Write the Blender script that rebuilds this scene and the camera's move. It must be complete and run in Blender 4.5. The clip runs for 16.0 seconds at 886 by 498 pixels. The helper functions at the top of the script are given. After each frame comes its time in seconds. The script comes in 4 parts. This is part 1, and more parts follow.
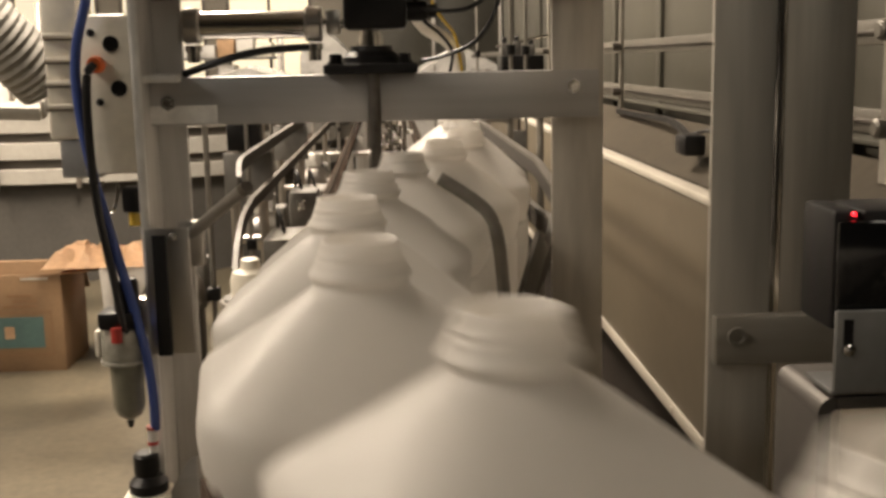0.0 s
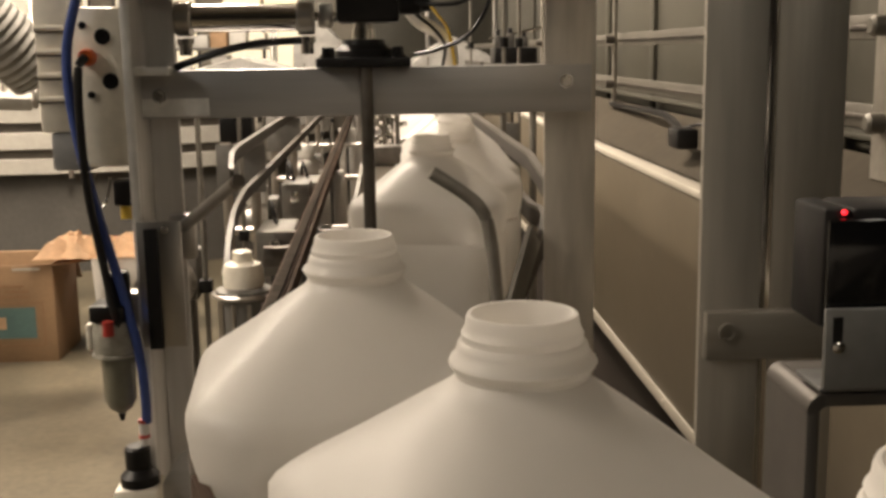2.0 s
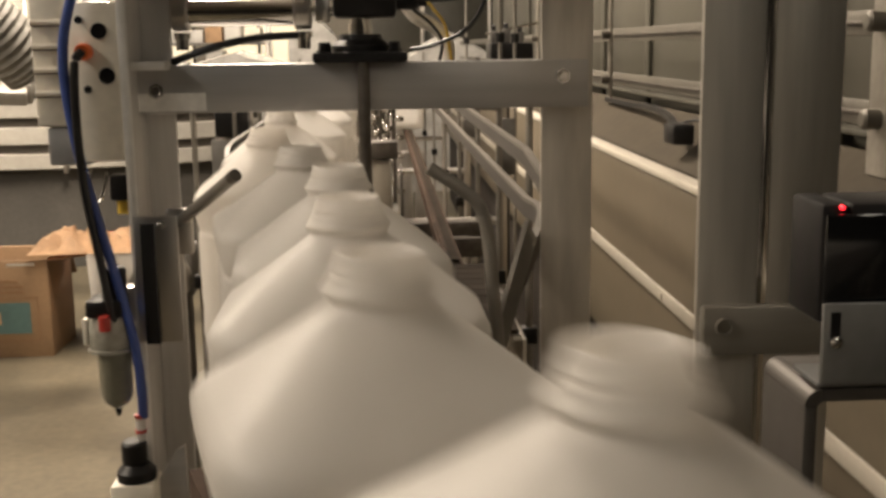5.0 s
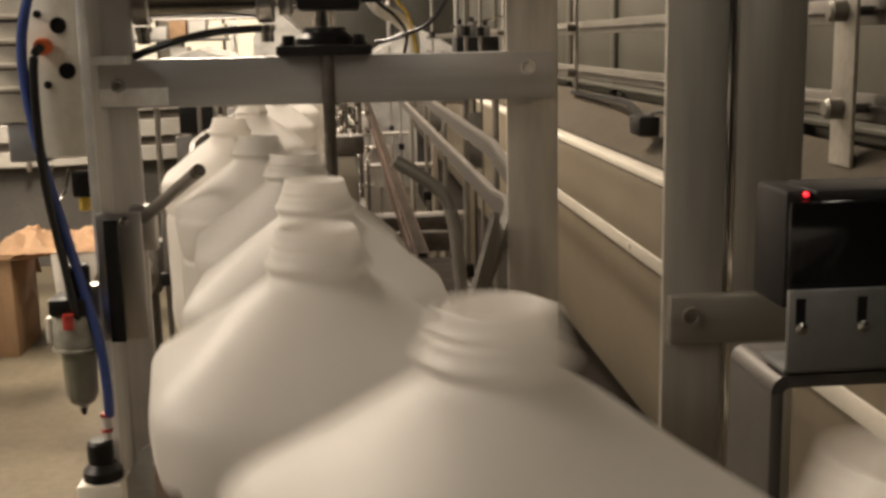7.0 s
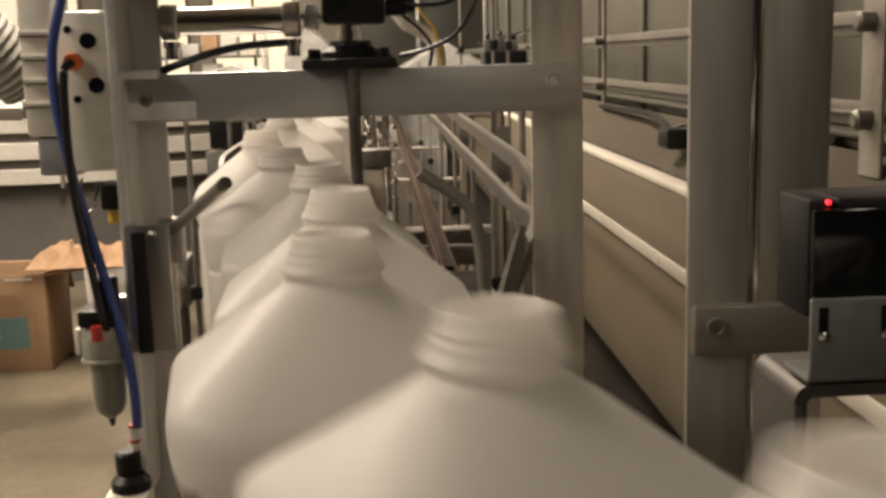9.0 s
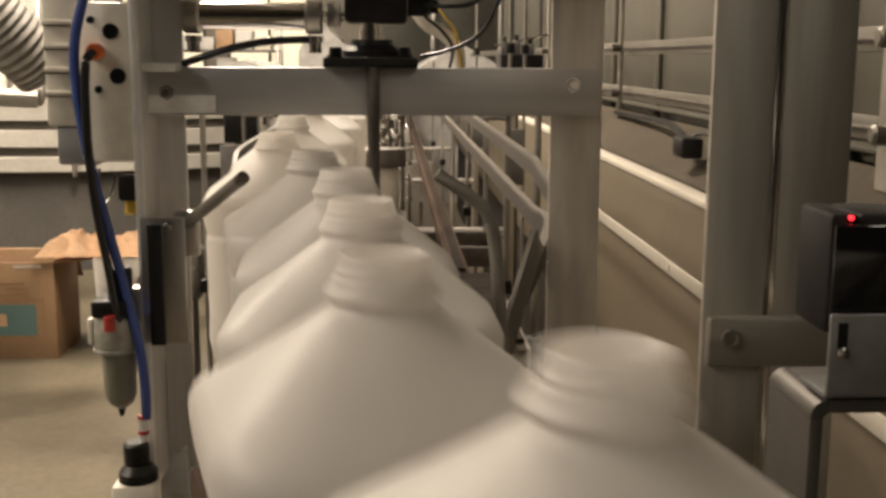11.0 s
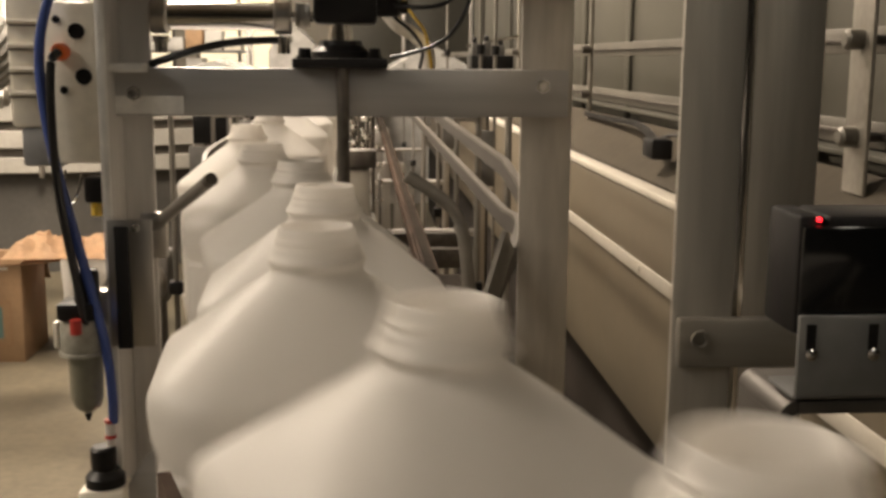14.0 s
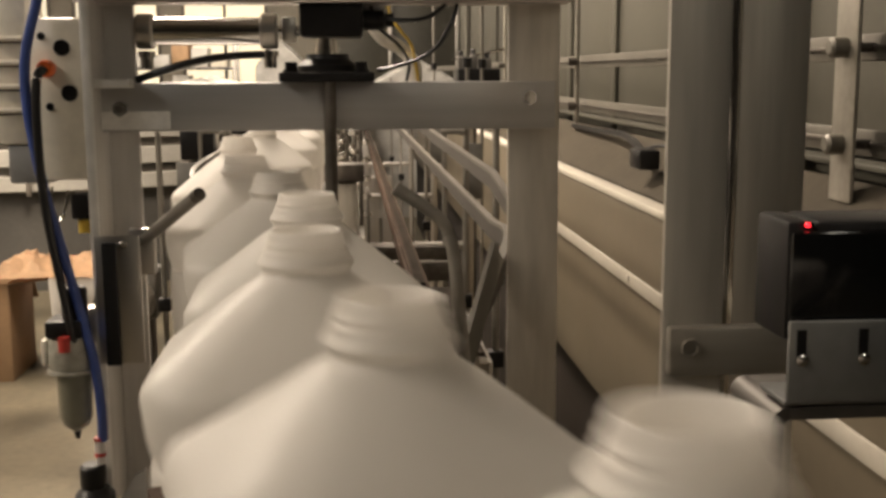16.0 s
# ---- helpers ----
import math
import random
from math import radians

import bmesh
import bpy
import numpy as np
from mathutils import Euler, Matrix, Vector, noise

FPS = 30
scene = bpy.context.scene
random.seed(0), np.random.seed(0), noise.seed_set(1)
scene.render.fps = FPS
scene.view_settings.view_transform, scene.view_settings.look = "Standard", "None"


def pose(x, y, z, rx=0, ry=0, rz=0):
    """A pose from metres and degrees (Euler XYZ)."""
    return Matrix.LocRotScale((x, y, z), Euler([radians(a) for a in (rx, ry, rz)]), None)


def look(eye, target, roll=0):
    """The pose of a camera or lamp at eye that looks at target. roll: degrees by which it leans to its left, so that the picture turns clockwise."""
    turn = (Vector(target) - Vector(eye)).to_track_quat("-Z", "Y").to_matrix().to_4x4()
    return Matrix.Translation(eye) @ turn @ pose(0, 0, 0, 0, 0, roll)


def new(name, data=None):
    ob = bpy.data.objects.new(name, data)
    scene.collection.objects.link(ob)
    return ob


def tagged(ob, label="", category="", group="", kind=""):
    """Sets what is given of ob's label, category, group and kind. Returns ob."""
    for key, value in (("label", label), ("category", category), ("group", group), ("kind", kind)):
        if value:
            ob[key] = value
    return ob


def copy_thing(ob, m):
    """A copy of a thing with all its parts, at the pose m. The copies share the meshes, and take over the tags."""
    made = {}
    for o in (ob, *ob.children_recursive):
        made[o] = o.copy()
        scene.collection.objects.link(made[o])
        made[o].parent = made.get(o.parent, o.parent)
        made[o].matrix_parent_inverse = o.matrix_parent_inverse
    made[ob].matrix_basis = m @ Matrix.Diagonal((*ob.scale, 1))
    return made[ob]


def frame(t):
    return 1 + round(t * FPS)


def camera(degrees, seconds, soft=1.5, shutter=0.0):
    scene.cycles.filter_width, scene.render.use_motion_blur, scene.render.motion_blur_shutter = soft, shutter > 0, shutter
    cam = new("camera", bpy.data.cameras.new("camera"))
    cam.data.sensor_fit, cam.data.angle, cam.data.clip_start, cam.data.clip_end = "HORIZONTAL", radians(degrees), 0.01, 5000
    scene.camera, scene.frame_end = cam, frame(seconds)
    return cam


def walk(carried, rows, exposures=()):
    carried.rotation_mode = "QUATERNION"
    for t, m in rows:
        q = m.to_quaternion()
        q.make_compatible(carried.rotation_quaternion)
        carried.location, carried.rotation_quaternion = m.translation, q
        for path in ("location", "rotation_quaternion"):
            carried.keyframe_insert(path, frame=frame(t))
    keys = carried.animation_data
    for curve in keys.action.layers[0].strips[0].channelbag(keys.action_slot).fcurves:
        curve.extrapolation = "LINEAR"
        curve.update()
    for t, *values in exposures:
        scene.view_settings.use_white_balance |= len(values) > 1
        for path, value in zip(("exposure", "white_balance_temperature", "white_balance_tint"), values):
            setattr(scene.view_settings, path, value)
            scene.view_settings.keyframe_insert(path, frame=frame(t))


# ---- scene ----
# ---- camera ----
cam = camera(44.0, 16.0, soft=3.2, shutter=0.75)
PATH = """0 0.000 0.000 1.237 -2.66 -9.80 1.12;0.5 0.001 0.000 1.238 -2.65 -9.92 1.04;1 0.001 0.000 1.239 -2.79 -10.02 1.02
1.5 0.002 0.000 1.240 -2.85 -10.17 0.99;2 0.001 0.000 1.240 -2.99 -10.27 0.87;2.5 0.001 0.000 1.239 -3.02 -10.34 0.79
3 0.000 0.000 1.240 -3.10 -10.40 0.78;3.5 -0.001 0.000 1.240 -3.14 -10.43 0.77;6 0.000 0.001 1.238 -3.55 -10.72 0.86
6.5 0.003 0.003 1.235 -4.43 -11.00 0.88;7 0.001 0.003 1.237 -4.97 -10.79 1.18;7.5 0.002 0.002 1.237 -4.15 -10.77 1.41
8 0.004 0.003 1.235 -4.15 -10.55 1.38;8.5 0.003 0.002 1.237 -4.27 -10.26 1.53;9 0.006 0.000 1.234 -3.42 -9.96 1.55
11.5 -0.002 0.001 1.235 -2.94 -9.90 -0.59;12 0.001 0.003 1.234 -3.39 -9.90 -0.55;12.5 0.001 0.003 1.232 -3.33 -9.48 -0.01
13 -0.002 0.002 1.235 -3.68 -9.81 -0.40;13.5 -0.002 0.003 1.236 -4.05 -9.76 -0.35;14 0.000 0.004 1.235 -4.22 -9.85 -0.42
14.5 0.003 0.005 1.231 -4.07 -9.21 0.08;15 0.001 0.005 1.234 -4.41 -9.26 -0.02;15.5 0.001 0.006 1.231 -4.57 -8.93 0.11
16 0.000 0.005 1.233 -4.91 -9.12 0.25"""
CAM_ROWS = []
for row in PATH.replace("\n", ";").split(";"):
    t, x, y, z, yaw, pitch, roll = (float(v) for v in row.split())
    CAM_ROWS.append((t, pose(x, y, z, 90 + pitch, roll, yaw)))
walk(cam, CAM_ROWS, exposures=((0.0, 0.0, 6500, 10), (16.0, 0.0, 6500, 10)))

# ---- world and light ----
world = bpy.data.worlds.new("world")
scene.world = world
world.use_nodes = True
world.node_tree.nodes["Background"].inputs[0].default_value = (0.9, 0.85, 0.75, 1)
world.node_tree.nodes["Background"].inputs[1].default_value = 0.05

LAMP_COLOUR, DAY_FILL = (1.0, 0.835, 0.66), (1.0, 0.95, 0.88)


def area_lamp(name, eye, target, sx, sy, watts, colour=LAMP_COLOUR):
    data = bpy.data.lights.new(name, "AREA")
    data.shape, data.size, data.size_y, data.energy, data.color = "RECTANGLE", sx, sy, watts, colour
    ob = new(name, data)
    ob.matrix_basis = look(eye, target)
    return ob


# added unseen lamps hang in the ceiling fixtures built below: x, y, z, watts
FIXTURES = ((-2.8, 0.7, 3.3, 110), (-2.9, 4.8, 3.3, 190), (-0.8, 3.6, 3.3, 205), (-0.4, 8.6, 3.3, 80), (-5.4, 4.5, 3.3, 90), (-5.4, 9.0, 3.3, 120),
            (2.8, 8.5, 3.3, 6), (-1.6, 11.6, 3.3, 80), (-3.4, -1.6, 3.3, 28), (1.6, -3.4, 3.3, 2))
for fx, fy, fz, watts in FIXTURES:
    # Lamps at y below 0 stand in for cool daylight behind the camera.
    area_lamp("fixture_lamp", (fx, fy, fz - 0.02), (fx, fy, 0), 0.45, 1.4, watts, DAY_FILL if fy < 0 else LAMP_COLOUR)


# ---- materials ----
def nodes_of(name):
    m = bpy.data.materials.new(name)
    m.use_nodes = True
    nt = m.node_tree
    return m, nt, nt.nodes["Principled BSDF"], nt.nodes["Material Output"]


def surface(name, colour, rough=0.5, metal=0.0, var=0.12, scale=6.0, fine=60.0, bump=0.05, stretch=(1, 1, 1), stain=None, rough_var=0.12, per_piece=0.0, spec=0.5):
    """Two scales of variation in colour, roughness and relief."""
    m, nt, bsdf, out = nodes_of(name)
    coord = nt.nodes.new("ShaderNodeTexCoord")
    mapping = nt.nodes.new("ShaderNodeMapping")
    mapping.inputs["Scale"].default_value = stretch
    nt.links.new(coord.outputs["Object"], mapping.inputs[0])
    big, small = nt.nodes.new("ShaderNodeTexNoise"), nt.nodes.new("ShaderNodeTexNoise")
    for n, s, d in ((big, scale, 4), (small, fine, 3)):
        n.inputs["Scale"].default_value, n.inputs["Detail"].default_value = s, d
        nt.links.new(mapping.outputs[0], n.inputs["Vector"])
    ramp = nt.nodes.new("ShaderNodeValToRGB")
    dark = stain or tuple(c * (1 - 2.2 * var) for c in colour)
    ramp.color_ramp.elements[0].position, ramp.color_ramp.elements[0].color = 0.3, (*dark, 1)
    ramp.color_ramp.elements[1].position, ramp.color_ramp.elements[1].color = 0.62, (*colour, 1)
    nt.links.new(big.outputs[0], ramp.inputs[0])
    mix = nt.nodes.new("ShaderNodeMix")
    mix.data_type, mix.blend_type = "RGBA", "MULTIPLY"
    mix.inputs[0].default_value = 1.0
    grain = nt.nodes.new("ShaderNodeMapRange")
    grain.inputs[1].default_value, grain.inputs[2].default_value = 0.3, 0.7
    grain.inputs[3].default_value, grain.inputs[4].default_value = 1 - var, 1 + var * 0.4
    nt.links.new(small.outputs[0], grain.inputs[0])
    nt.links.new(ramp.outputs[0], mix.inputs[6])
    nt.links.new(grain.outputs[0], mix.inputs[7])
    last = mix.outputs[2]
    if per_piece:
        info, rng, mul = nt.nodes.new("ShaderNodeObjectInfo"), nt.nodes.new("ShaderNodeMapRange"), nt.nodes.new("ShaderNodeMix")
        mul.data_type, mul.blend_type = "RGBA", "MULTIPLY"
        mul.inputs[0].default_value = 1.0
        rng.inputs[3].default_value, rng.inputs[4].default_value = 1 - per_piece, 1 + per_piece
        nt.links.new(info.outputs["Random"], rng.inputs[0])
        nt.links.new(last, mul.inputs[6])
        nt.links.new(rng.outputs[0], mul.inputs[7])
        last = mul.outputs[2]
    nt.links.new(last, bsdf.inputs["Base Color"])
    rr = nt.nodes.new("ShaderNodeMapRange")
    rr.inputs[3].default_value, rr.inputs[4].default_value = max(rough - rough_var, 0.03), min(rough + rough_var, 1)
    nt.links.new(big.outputs[0], rr.inputs[0])
    nt.links.new(rr.outputs[0], bsdf.inputs["Roughness"])
    bsdf.inputs["Metallic"].default_value = metal
    bsdf.inputs["Specular IOR Level"].default_value = spec
    if bump:
        b = nt.nodes.new("ShaderNodeBump")
        b.inputs["Strength"].default_value, b.inputs["Distance"].default_value = bump, 0.004
        nt.links.new(small.outputs[0], b.inputs["Height"])
        nt.links.new(b.outputs[0], bsdf.inputs["Normal"])
    return m


def hdpe(name):
    """Thin milky plastic that lets part of the light through."""
    m, nt, bsdf, out = nodes_of(name)
    coord, noise_node, ramp = nt.nodes.new("ShaderNodeTexCoord"), nt.nodes.new("ShaderNodeTexNoise"), nt.nodes.new("ShaderNodeValToRGB")
    noise_node.inputs["Scale"].default_value, noise_node.inputs["Detail"].default_value = 14.0, 3
    nt.links.new(coord.outputs["Object"], noise_node.inputs["Vector"])
    ramp.color_ramp.elements[0].color, ramp.color_ramp.elements[1].color = (0.74, 0.714, 0.672, 1), (0.83, 0.808, 0.774, 1)
    nt.links.new(noise_node.outputs[0], ramp.inputs[0])
    nt.links.new(ramp.outputs[0], bsdf.inputs["Base Color"])
    bsdf.inputs["Roughness"].default_value = 0.42
    bsdf.inputs["Specular IOR Level"].default_value = 0.5
    bsdf.inputs["IOR"].default_value = 1.5
    bump = nt.nodes.new("ShaderNodeBump")
    bump.inputs["Strength"].default_value, bump.inputs["Distance"].default_value = 0.22, 0.008
    nt.links.new(noise_node.outputs[0], bump.inputs["Height"])
    nt.links.new(bump.outputs[0], bsdf.inputs["Normal"])
    tr, mix = nt.nodes.new("ShaderNodeBsdfTranslucent"), nt.nodes.new("ShaderNodeMixShader")
    nt.links.new(ramp.outputs[0], tr.inputs[0])
    mix.inputs[0].default_value = 0.45
    nt.links.new(bsdf.outputs[0], mix.inputs[1])
    nt.links.new(tr.outputs[0], mix.inputs[2])
    nt.links.new(mix.outputs[0], out.inputs[0])
    return m


def glow(name, colour, strength):
    m, nt, bsdf, out = nodes_of(name)
    bsdf.inputs["Base Color"].default_value = (*colour, 1)
    bsdf.inputs["Emission Color"].default_value = (*colour, 1)
    bsdf.inputs["Emission Strength"].default_value = strength
    return m


STEEL = surface("brushed_steel", (0.62, 0.59, 0.55), 0.34, 1.0, 0.08, 5, 90, 0.03, (1, 1, 0.06))
STEEL_H = surface("brushed_steel_bar", (0.66, 0.63, 0.59), 0.33, 1.0, 0.08, 5, 90, 0.03, (0.06, 1, 1))
STEEL_Y = surface("rail_steel", (0.60, 0.57, 0.53), 0.36, 1.0, 0.10, 6, 70, 0.03, (1, 0.06, 1))
STEEL_DARKENED = surface("darkened_steel_sheet", (0.10, 0.09, 0.08), 0.55, 0.5, 0.10, 6, 70, 0.03)
ALU = surface("mill_aluminium", (0.50, 0.49, 0.48), 0.42, 0.55, 0.10, 7, 80, 0.04, (0.08, 1, 1))
ALU_POST = surface("mill_aluminium_post", (0.68, 0.655, 0.62), 0.46, 0.25, 0.10, 7, 80, 0.04, (1, 1, 0.08))
ALU_PALE = surface("bright_aluminium", (0.78, 0.76, 0.72), 0.42, 0.35, 0.08, 14, 80, 0.03)
# Guard sheet's tan, darkened because the slope catches too much light.
APRON = surface("darkened_tan_apron", (0.066, 0.056, 0.042), 0.85, 0.0, 0.10, 5, 50, 0.03, spec=0.08)
BEAM_GLINT = surface("painted_glint_metal", (0.86, 0.84, 0.80), 0.45, 0.0, 0.10, 40, 120, 0.03)
ROD_STEEL = surface("grey_round_bar", (0.30, 0.28, 0.25), 0.42, 0.5, 0.10, 12, 80, 0.03)
LINE_RAIL = surface("grey_line_rail", (0.155, 0.142, 0.118), 0.45, 0.3, 0.12, 9, 60, 0.03)
GUARD_CLEAR = surface("clear_bowl_guard", (0.40, 0.385, 0.33), 0.25, 0.0, 0.14, 30, 120, 0.03)
BRACKET_ZINC = surface("zinc_bracket", (0.25, 0.25, 0.245), 0.34, 0.5, 0.08, 18, 90, 0.02)
# Rail steel with the lanes' lower light put into its dark colour.
RAIL_SHADED = surface("shaded_rail_steel", (0.056, 0.048, 0.039), 0.66, 0.2, 0.14, 8, 70, 0.03, (1, 0.08, 1))
POST_STEEL = surface("warm_dull_steel", (0.60, 0.565, 0.50), 0.38, 0.5, 0.16, 7, 80, 0.04, (1, 1, 0.08))
STRAP_STEEL = surface("strap_steel", (0.37, 0.342, 0.295), 0.42, 0.5, 0.14, 7, 80, 0.04, (0.08, 1, 1))
ARM_STEEL = surface("dark_bar_steel", (0.20, 0.187, 0.165), 0.45, 0.5, 0.12, 12, 80, 0.04)
GAP_SHADE = surface("dark_gap_shade", (0.028, 0.022, 0.018), 0.7, 0.0, 0.15, 6, 60, 0.04, spec=0.2)
BROWN_BAR = surface("worn_brown_bar", (0.080, 0.054, 0.040), 0.8, 0.0, 0.15, 14, 80, 0.04, spec=0.12)
POST_DARK = surface("stained_post_steel", (0.66, 0.615, 0.545), 0.40, 0.35, 0.16, 4, 80, 0.04, (1, 1, 0.15))
STRIP_GREY = surface("grey_rail_strip", (0.125, 0.11, 0.092), 0.5, 0.0, 0.10, 9, 60, 0.03)
# White plastic greyed so the table bands carry their shade in the colour.
BAND = surface("greyed_white_plastic", (0.36, 0.345, 0.31), 0.5, 0.0, 0.08, 4, 40, 0.02)
SKIRT_GREY = surface("dark_grey_skirt", (0.075, 0.07, 0.062), 0.7, 0.0, 0.12, 3, 40, 0.04)
CHROME = surface("polished_steel", (0.75, 0.73, 0.70), 0.16, 1.0, 0.06, 20, 120, 0.0, rough_var=0.06)
DARK_STEEL = surface("oily_dark_steel", (0.20, 0.18, 0.16), 0.45, 0.9, 0.2, 12, 80, 0.06)
BLACK = surface("black_plastic", (0.014, 0.013, 0.013), 0.42, 0.0, 0.15, 12, 120, 0.03, spec=0.28)
GLOSS_BLACK = surface("gloss_black_window", (0.008, 0.008, 0.008), 0.10, 0.0, 0.05, 12, 120, 0.0, rough_var=0.04)
CREAM = surface("cream_valve_enamel", (0.84, 0.79, 0.68), 0.40, 0.0, 0.06, 18, 120, 0.02)
GREY = surface("grey_enamel", (0.30, 0.30, 0.30), 0.5, 0.0, 0.08, 18, 120, 0.02)
ORANGE = surface("orange_push_ring", (0.85, 0.17, 0.04), 0.4, 0.0, 0.05, 20, 120, 0.0)
BLUE = surface("blue_air_hose", (0.05, 0.085, 0.29), 0.35, 0.0, 0.08, 20, 120, 0.0)
HOSE = surface("black_air_hose", (0.014, 0.014, 0.015), 0.32, 0.0, 0.08, 20, 120, 0.0)
BOWL = surface("smoked_bowl_plastic", (0.215, 0.205, 0.155), 0.22, 0.0, 0.10, 20, 90, 0.02)
TAN = surface("tan_guard_sheet", (0.125, 0.103, 0.072), 0.42, 0.0, 0.06, 2.5, 40, 0.02)
PALE = surface("pale_edge_strip", (0.52, 0.48, 0.41), 0.45, 0.0, 0.05, 6, 60, 0.02)
WHITE = surface("white_plastic", (0.64, 0.62, 0.58), 0.45, 0.0, 0.06, 4, 40, 0.02)
SHEET = surface("white_wrap_film", (0.58, 0.565, 0.535), 0.28, 0.0, 0.08, 7, 30, 0.35)
FLOOR = surface("worn_concrete", (0.116, 0.099, 0.068), 0.42, 0.0, 0.24, 2.1, 30, 0.08, stain=(0.056, 0.048, 0.033), spec=0.35)
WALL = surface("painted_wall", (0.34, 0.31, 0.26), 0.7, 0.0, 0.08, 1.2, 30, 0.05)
WALL_DARK = surface("darkened_wall", (0.13, 0.12, 0.105), 0.75, 0.0, 0.14, 1.2, 30, 0.08)
CARD = surface("brown_cardboard", (0.25, 0.155, 0.082), 0.8, 0.0, 0.08, 6, 70, 0.05)
PAPER = surface("crumpled_kraft_paper", (0.50, 0.32, 0.185), 0.75, 0.0, 0.10, 9, 60, 0.15)
TEAL = surface("teal_print", (0.085, 0.15, 0.14), 0.8, 0.0, 0.08, 9, 60, 0.02)
BROWN_INK = surface("brown_print", (0.25, 0.14, 0.07), 0.8, 0.0, 0.08, 9, 60, 0.02)
BELT = surface("belt_slat_plastic", (0.034, 0.027, 0.021), 0.9, 0.0, 0.12, 14, 70, 0.04, per_piece=0.2, spec=0.05)
RED = surface("red_plastic", (0.45, 0.04, 0.03), 0.45, 0.0, 0.06, 14, 70, 0.02)
YELLOW = surface("yellow_fitting", (0.70, 0.48, 0.06), 0.4, 0.0, 0.06, 14, 70, 0.02)
DUCT = surface("galvanised_duct", (0.22, 0.21, 0.195), 0.55, 0.35, 0.12, 5, 40, 0.05)
DUCT_PALE = surface("pale_duct_fabric", (0.24, 0.228, 0.205), 0.6, 0.0, 0.14, 5, 40, 0.05)
HOUSING = surface("grey_green_enamel", (0.078, 0.073, 0.057), 0.45, 0.0, 0.10, 2.5, 40, 0.03)
HDPE = hdpe("milky_jug_plastic")
LED = glow("red_led", (1.0, 0.02, 0.03), 3.0)
TUBE = glow("fluorescent_diffuser", (1.0, 0.9, 0.74), 9.0)
WINDOW_GLOW = glow("daylit_far_window", (1.0, 0.89, 0.66), 0.65)

# ---- mesh helpers ----
ORIGIN = {}


def thing(name, label, category, at=(0, 0, 0), group="", kind=""):
    ob = tagged(new(name), label, category, group, kind)
    ob.empty_display_size = 0.05
    ob.location = at
    ORIGIN[ob.name] = Vector(at)
    return ob


def mesh_from(name, bm, material, smooth=True):
    me = bpy.data.meshes.new(name)
    bmesh.ops.recalc_face_normals(bm, faces=bm.faces)
    if smooth:
        for f in bm.faces:
            f.smooth = True
        for e in bm.edges:
            if len(e.link_faces) == 2 and e.calc_face_angle(0) > 0.6:
                e.smooth = False
    bm.to_mesh(me)
    bm.free()
    me.materials.append(material)
    return me


def part(name, bm, material, parent, label=""):
    """One mesh under a thing or a part; its bmesh is given in world metres."""
    home = ORIGIN[parent.name]
    bmesh.ops.translate(bm, verts=bm.verts, vec=-home)
    ob = new(name, mesh_from(name, bm, material))
    ob.parent = parent
    ORIGIN[ob.name] = home
    if label:
        ob["label"] = label
    return ob


def solo(name, bm, material, label="", category="", kind="", group=""):
    ob = tagged(new(name, mesh_from(name, bm, material)), label, category, group, kind)
    ORIGIN[ob.name] = Vector((0, 0, 0))
    return ob


def box(x0, x1, y0, y1, z0, z1, bevel=0.0015, bm=None):
    own = bmesh.new()
    bmesh.ops.create_cube(own, size=1.0, matrix=Matrix.Translation(((x0 + x1) / 2, (y0 + y1) / 2, (z0 + z1) / 2))
                          @ Matrix.Diagonal((abs(x1 - x0), abs(y1 - y0), abs(z1 - z0), 1)))
    if bevel:
        bmesh.ops.bevel(own, geom=list(own.edges), offset=bevel, segments=2, affect="EDGES", profile=0.5)
    return merge(bm, own)


def merge(bm, own):
    if bm is None:
        return own
    me = bpy.data.meshes.new("joined")
    own.to_mesh(me)
    own.free()
    bm.from_mesh(me)
    bpy.data.meshes.remove(me)
    return bm


def turned(bm, m):
    bmesh.ops.transform(bm, matrix=m, verts=bm.verts)
    return bm


def spin(profile, at, axis="Z", seg=24, bm=None):
    """A turned body: profile of (radius, along) pairs round an axis through at."""
    own = bmesh.new()
    rings = []
    for r, h in profile:
        ring = []
        for i in range(seg):
            a = 2 * math.pi * i / seg
            c, s = math.cos(a) * max(r, 1e-4), math.sin(a) * max(r, 1e-4)
            p = {"Z": (c, s, h), "X": (h, c, s), "Y": (s, h, c)}[axis]
            ring.append(own.verts.new(Vector(p) + Vector(at)))
        rings.append(ring)
    for a, b in zip(rings, rings[1:]):
        for i in range(seg):
            own.faces.new((a[i], a[(i + 1) % seg], b[(i + 1) % seg], b[i]))
    own.faces.new(rings[0][::-1])
    own.faces.new(rings[-1])
    return merge(bm, own)


def rod(p0, p1, r, seg=14, bm=None):
    p0, p1 = Vector(p0), Vector(p1)
    return sweep([p0, p1], r, seg, bm)


def smooth_line(points, n=8):
    """A rounded line through the points."""
    pts = [Vector(p) for p in points]
    out = []
    for i in range(len(pts) - 1):
        a, b, c, d = pts[max(i - 1, 0)], pts[i], pts[i + 1], pts[min(i + 2, len(pts) - 1)]
        for k in range(n):
            u = k / n
            out.append(0.5 * (2 * b + (c - a) * u + (2 * a - 5 * b + 4 * c - d) * u * u + (3 * b - a - 3 * c + d) * u ** 3))
    out.append(pts[-1])
    return out


